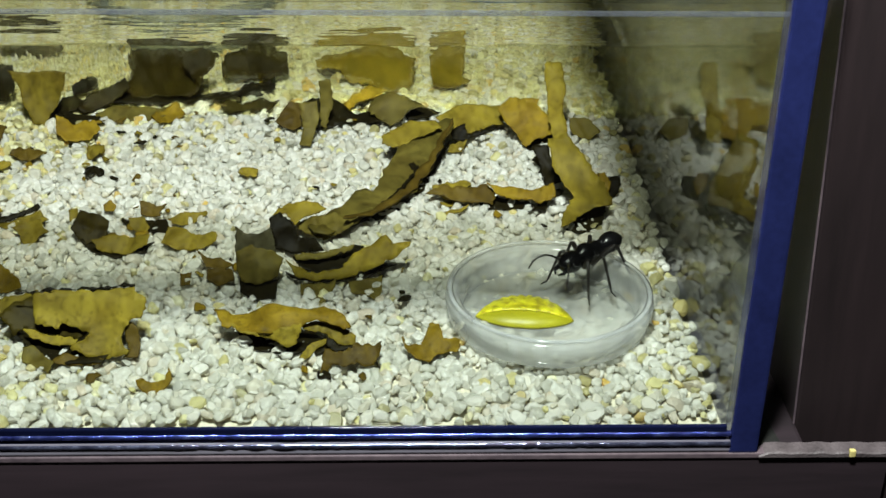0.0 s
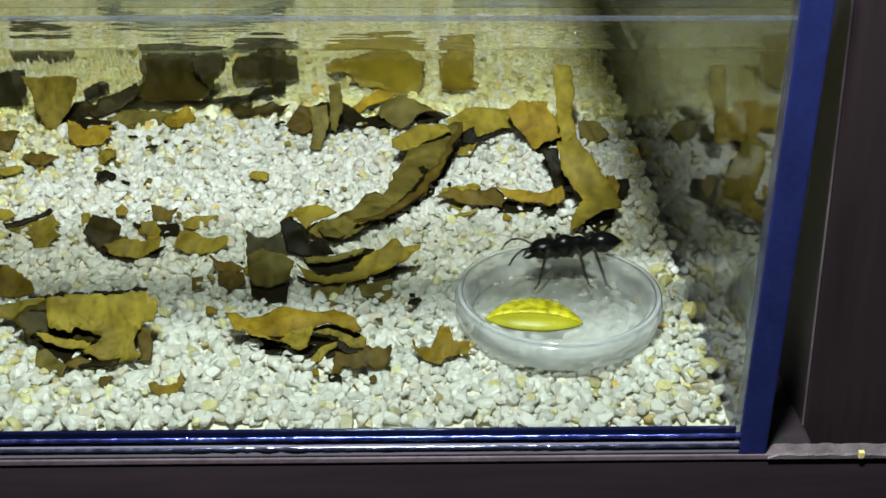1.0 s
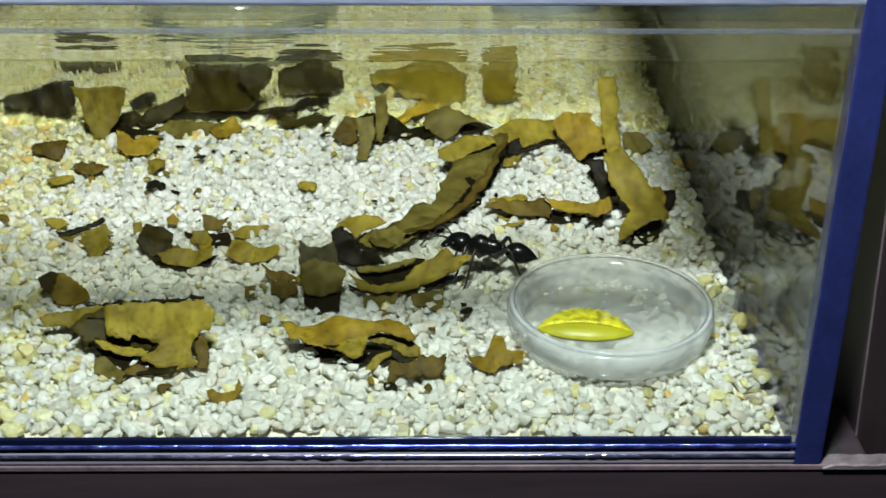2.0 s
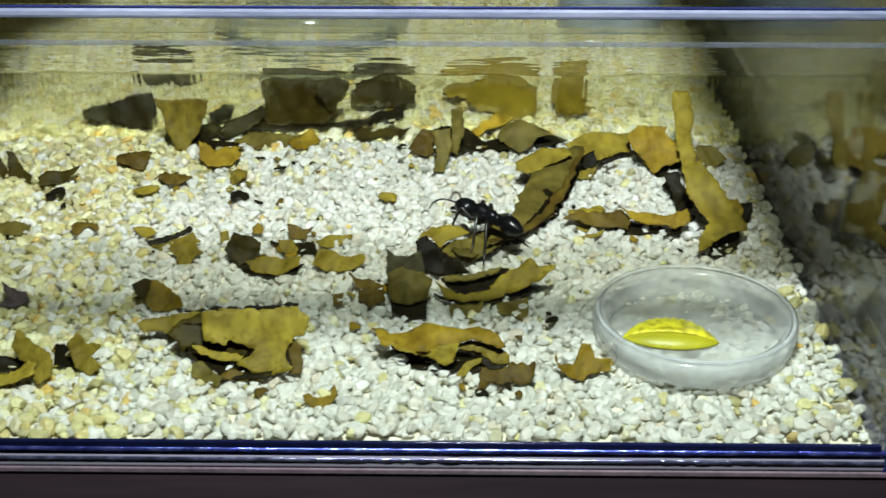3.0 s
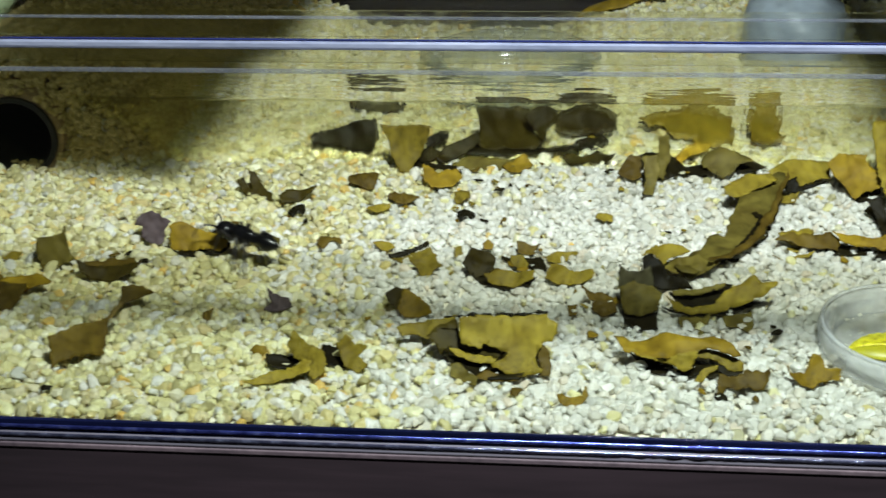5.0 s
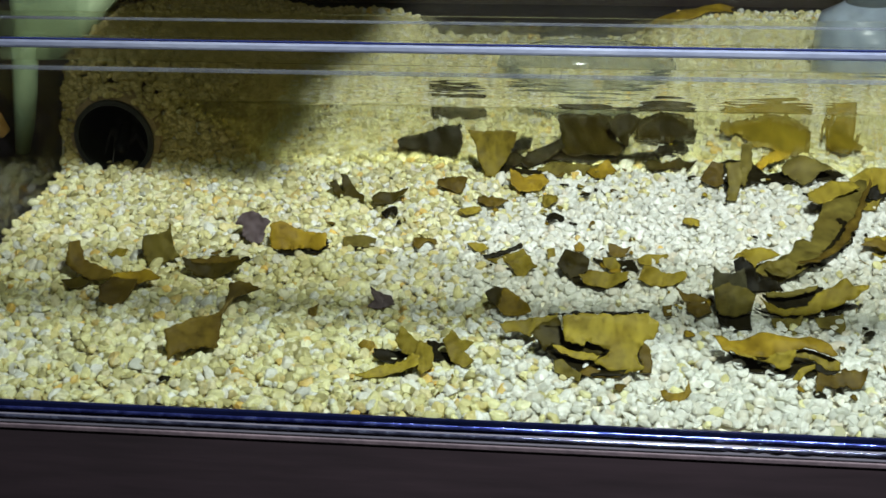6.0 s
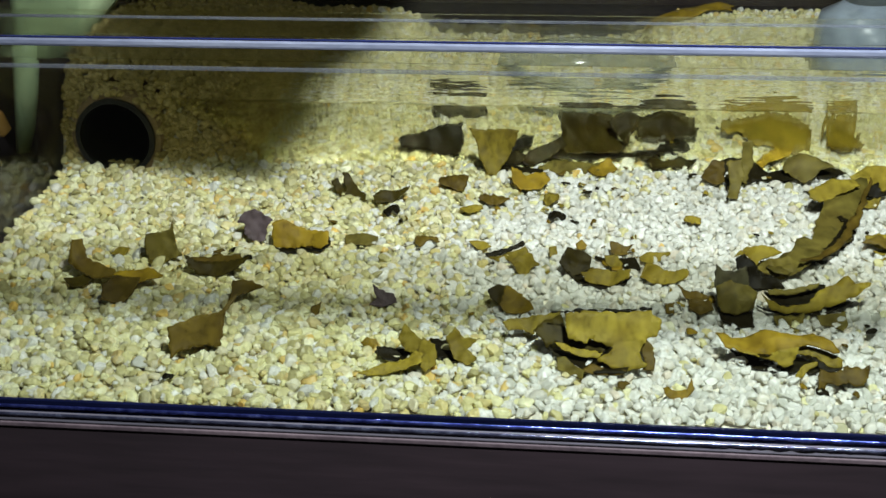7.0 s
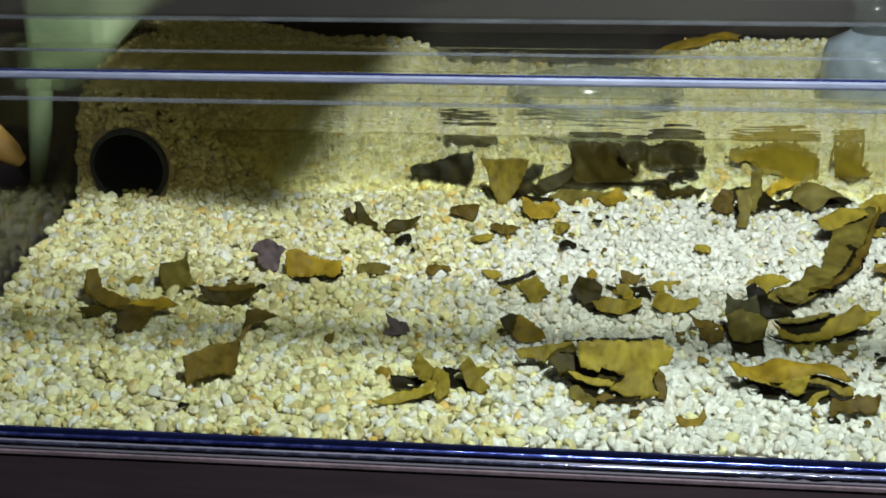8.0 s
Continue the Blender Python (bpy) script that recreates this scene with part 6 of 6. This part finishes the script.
def gravel_stones():
    rng = np.random.default_rng(5)
    co, tri = stone_shape()
    shapes = []
    for k in range(16):
        d = np.array([0.16 * noise.noise((c[0] * 1.1 + 9 * k, c[1] * 1.1, c[2] * 1.1)) + 0.07 * noise.noise((c[0] * 2.6, c[1] * 2.6 + 7 * k, c[2] * 2.6)) for c in co])
        pts = co * (1 + 1.2 * d)[:, None]
        for _ in range(7):
            n = rng.normal(0, 1, 3)
            n /= np.linalg.norm(n)
            reach = rng.uniform(0.5, 0.85)
            pts = pts - np.maximum(0, pts @ n - reach)[:, None] * n
        shapes.append(pts)
    step = 0.00245
    places = []
    for j in range(int((NORTH - SOUTH) / (step * 0.88))):
        for i in range(int((EAST - WEST) / step)):
            x = WEST + (i + 0.5 + 0.5 * (j % 2)) * step + rng.normal(0, 0.0005)
            y = SOUTH + (j + 0.5) * step * 0.88 + rng.normal(0, 0.0005)
            if not (WEST + 0.0012 < x < EAST - 0.0012 and SOUTH + 0.0012 < y < NORTH - 0.001):
                continue
            if over_tunnel(x, y) and ground(x, y) < TUNNEL[1] + math.sqrt(max(0.0, (TUNNEL[2] + 0.0006) ** 2 - (x - TUNNEL[0]) ** 2)):
                if y < 0.165:
                    places.append((x, y, 0.0082 - ground(x, y), 0.0013))
                continue
            if (x - DISH[0]) ** 2 + (y - DISH[1]) ** 2 < 0.0235 ** 2 and rng.random() < 0.1:
                continue
            slope = math.hypot(ground(x + 0.001, y) - ground(x - 0.001, y), ground(x, y + 0.001) - ground(x, y - 0.001)) / 0.002
            for _ in range(int(slope * 4)):
                places.append((x + rng.uniform(-0.5, 0.5) * step, y + rng.uniform(-0.5, 0.5) * step, rng.uniform(-0.0006, 0.0002), 0.0013))
            places.append((x, y, rng.normal(-0.0002, 0.0003), 0.00142 * min(1.6, math.exp(rng.normal(0, 0.27)))))
            if rng.random() < 0.42 and (x - DISH[0]) ** 2 + (y - DISH[1]) ** 2 > 0.027 ** 2:
                places.append((x + rng.normal(0, 0.0007), min(max(y + rng.normal(0, 0.0007), 0.0012), NORTH), rng.uniform(0.0005, 0.0012), 0.00125 * min(1.7, math.exp(rng.normal(0, 0.33)))))
    for _ in range(420):
        turn, y = rng.uniform(0.05, math.pi - 0.05), rng.uniform(0.1512, 0.19)
        x, z = TUNNEL[0] + (TUNNEL[2] + 0.0024) * math.cos(turn), TUNNEL[1] + (TUNNEL[2] + 0.0024) * math.sin(turn)
        if WEST + 0.0012 < x and ground(x, y) < z + 0.002:
            places.append((x, y, z - ground(x, y) + 0.0006, 0.0014))
    verts = {"white_stone": [], "yellow_stone": [], "shaded_stone": []}
    singles = 0
    meshes = {}
    for x, y, dz, r in places:
        share = white_share(x, y)
        kind = "white_stone" if rng.random() < share else "yellow_stone"
        r *= 1.22 - 0.12 * share
        # stones of the shaded heap take the browned copy
        if x < -0.19 and y > 0.149 and ground(x, y) > 0.0125:
            kind = "shaded_stone"
        k = int(rng.integers(16))
        ang = rng.uniform(0, 6.283, 3) * np.array([0.12, 0.12, 1.0])
        z = ground(x, y) + dz - 0.0006
        if y > 0.1495 and z > 0.0092 and math.hypot(x - TUNNEL[0], z - TUNNEL[1]) < TUNNEL[2] + 0.0013:
            continue
        rot = np.array(Euler(ang.tolist()).to_matrix())
        size = r * np.array([rng.uniform(0.9, 1.35), rng.uniform(0.8, 1.1), rng.uniform(0.62, 0.9)])
        if y < 0.0175 and -0.05 < x < 0.07 and singles < 300:
            singles += 1
            key = (kind, k)
            if key not in meshes:
                me = bpy.data.meshes.new("pebble")
                me.from_pydata(shapes[k].tolist(), [], tri.tolist())
                me.materials.append(MAT[kind + "_single"])
                meshes[key] = me
            ob = new("pebble", meshes[key])
            ob.parent = gravel
            ob.matrix_basis = Matrix.Translation((x, y, z)) @ Euler(ang.tolist()).to_matrix().to_4x4() @ Matrix.Diagonal((*size.tolist(), 1))
            continue
        verts[kind].append((shapes[k] * size) @ rot.T + np.array([x, y, z]))
    for kind, blocks in verts.items():
        all_co = np.concatenate(blocks)
        all_tri = (tri[None] + (np.arange(len(blocks)) * len(co))[:, None, None]).reshape(-1, 3)
        me = bpy.data.meshes.new("gravel_stones")
        me.vertices.add(len(all_co))
        me.vertices.foreach_set("co", all_co.ravel())
        me.loops.add(all_tri.size)
        me.loops.foreach_set("vertex_index", all_tri.ravel())
        me.polygons.add(len(all_tri))
        me.polygons.foreach_set("loop_start", np.arange(0, all_tri.size, 3))
        me.polygons.foreach_set("use_smooth", np.full(len(all_tri), kind == "shaded_stone"))
        me.update(calc_edges=True)
        me.materials.append(MAT[kind])
        ob = new("gravel_stones", me)
        ob.parent = gravel
        tagged(ob, {"white_stone": "white gravel stones", "yellow_stone": "cream and yellow gravel stones", "shaded_stone": "gravel stones heaped over the tunnel, browned for the shade there"}[kind], kind="stuff")


gravel_stones()


def motions():
    rows = []
    for n, (t, x, y, z, yaw) in enumerate(ANT):
        before, after = ANT[max(n - 1, 0)], ANT[min(n + 1, len(ANT) - 1)]
        run = math.hypot(after[1] - before[1], after[2] - before[2])
        tilt = -math.degrees(math.atan2(after[3] - before[3], run)) * 0.5 if run > 0.002 else 0.0
        rows.append((t, pose(x, y, z, 0, tilt, yaw)))
    walk(ant, rows)
    for leg, x, s, yaw, phase in LEGS:
        rows = []
        for n in range(41):
            t = n * 0.2
            going = 1.0 if 0.6 < t < 6.3 else 0.15
            swing = 20 * going * (1 if (n + phase) % 2 else -1)
            rows.append((t, pose(x, s * 0.0011, -0.0012, 0, -6 * going * (1 if (n + phase) % 2 else 0), s * (yaw + swing))))
        walk(leg, rows)
    for f, s in FEELERS:
        walk(f, [(t, pose(0.0106, s * 0.0010, 0.0010, 0, 8 * math.sin(t * 5 + s), 10 * math.sin(t * 3.7 + 2 * s))) for t in [k * 0.4 for k in range(21)]])


motions()
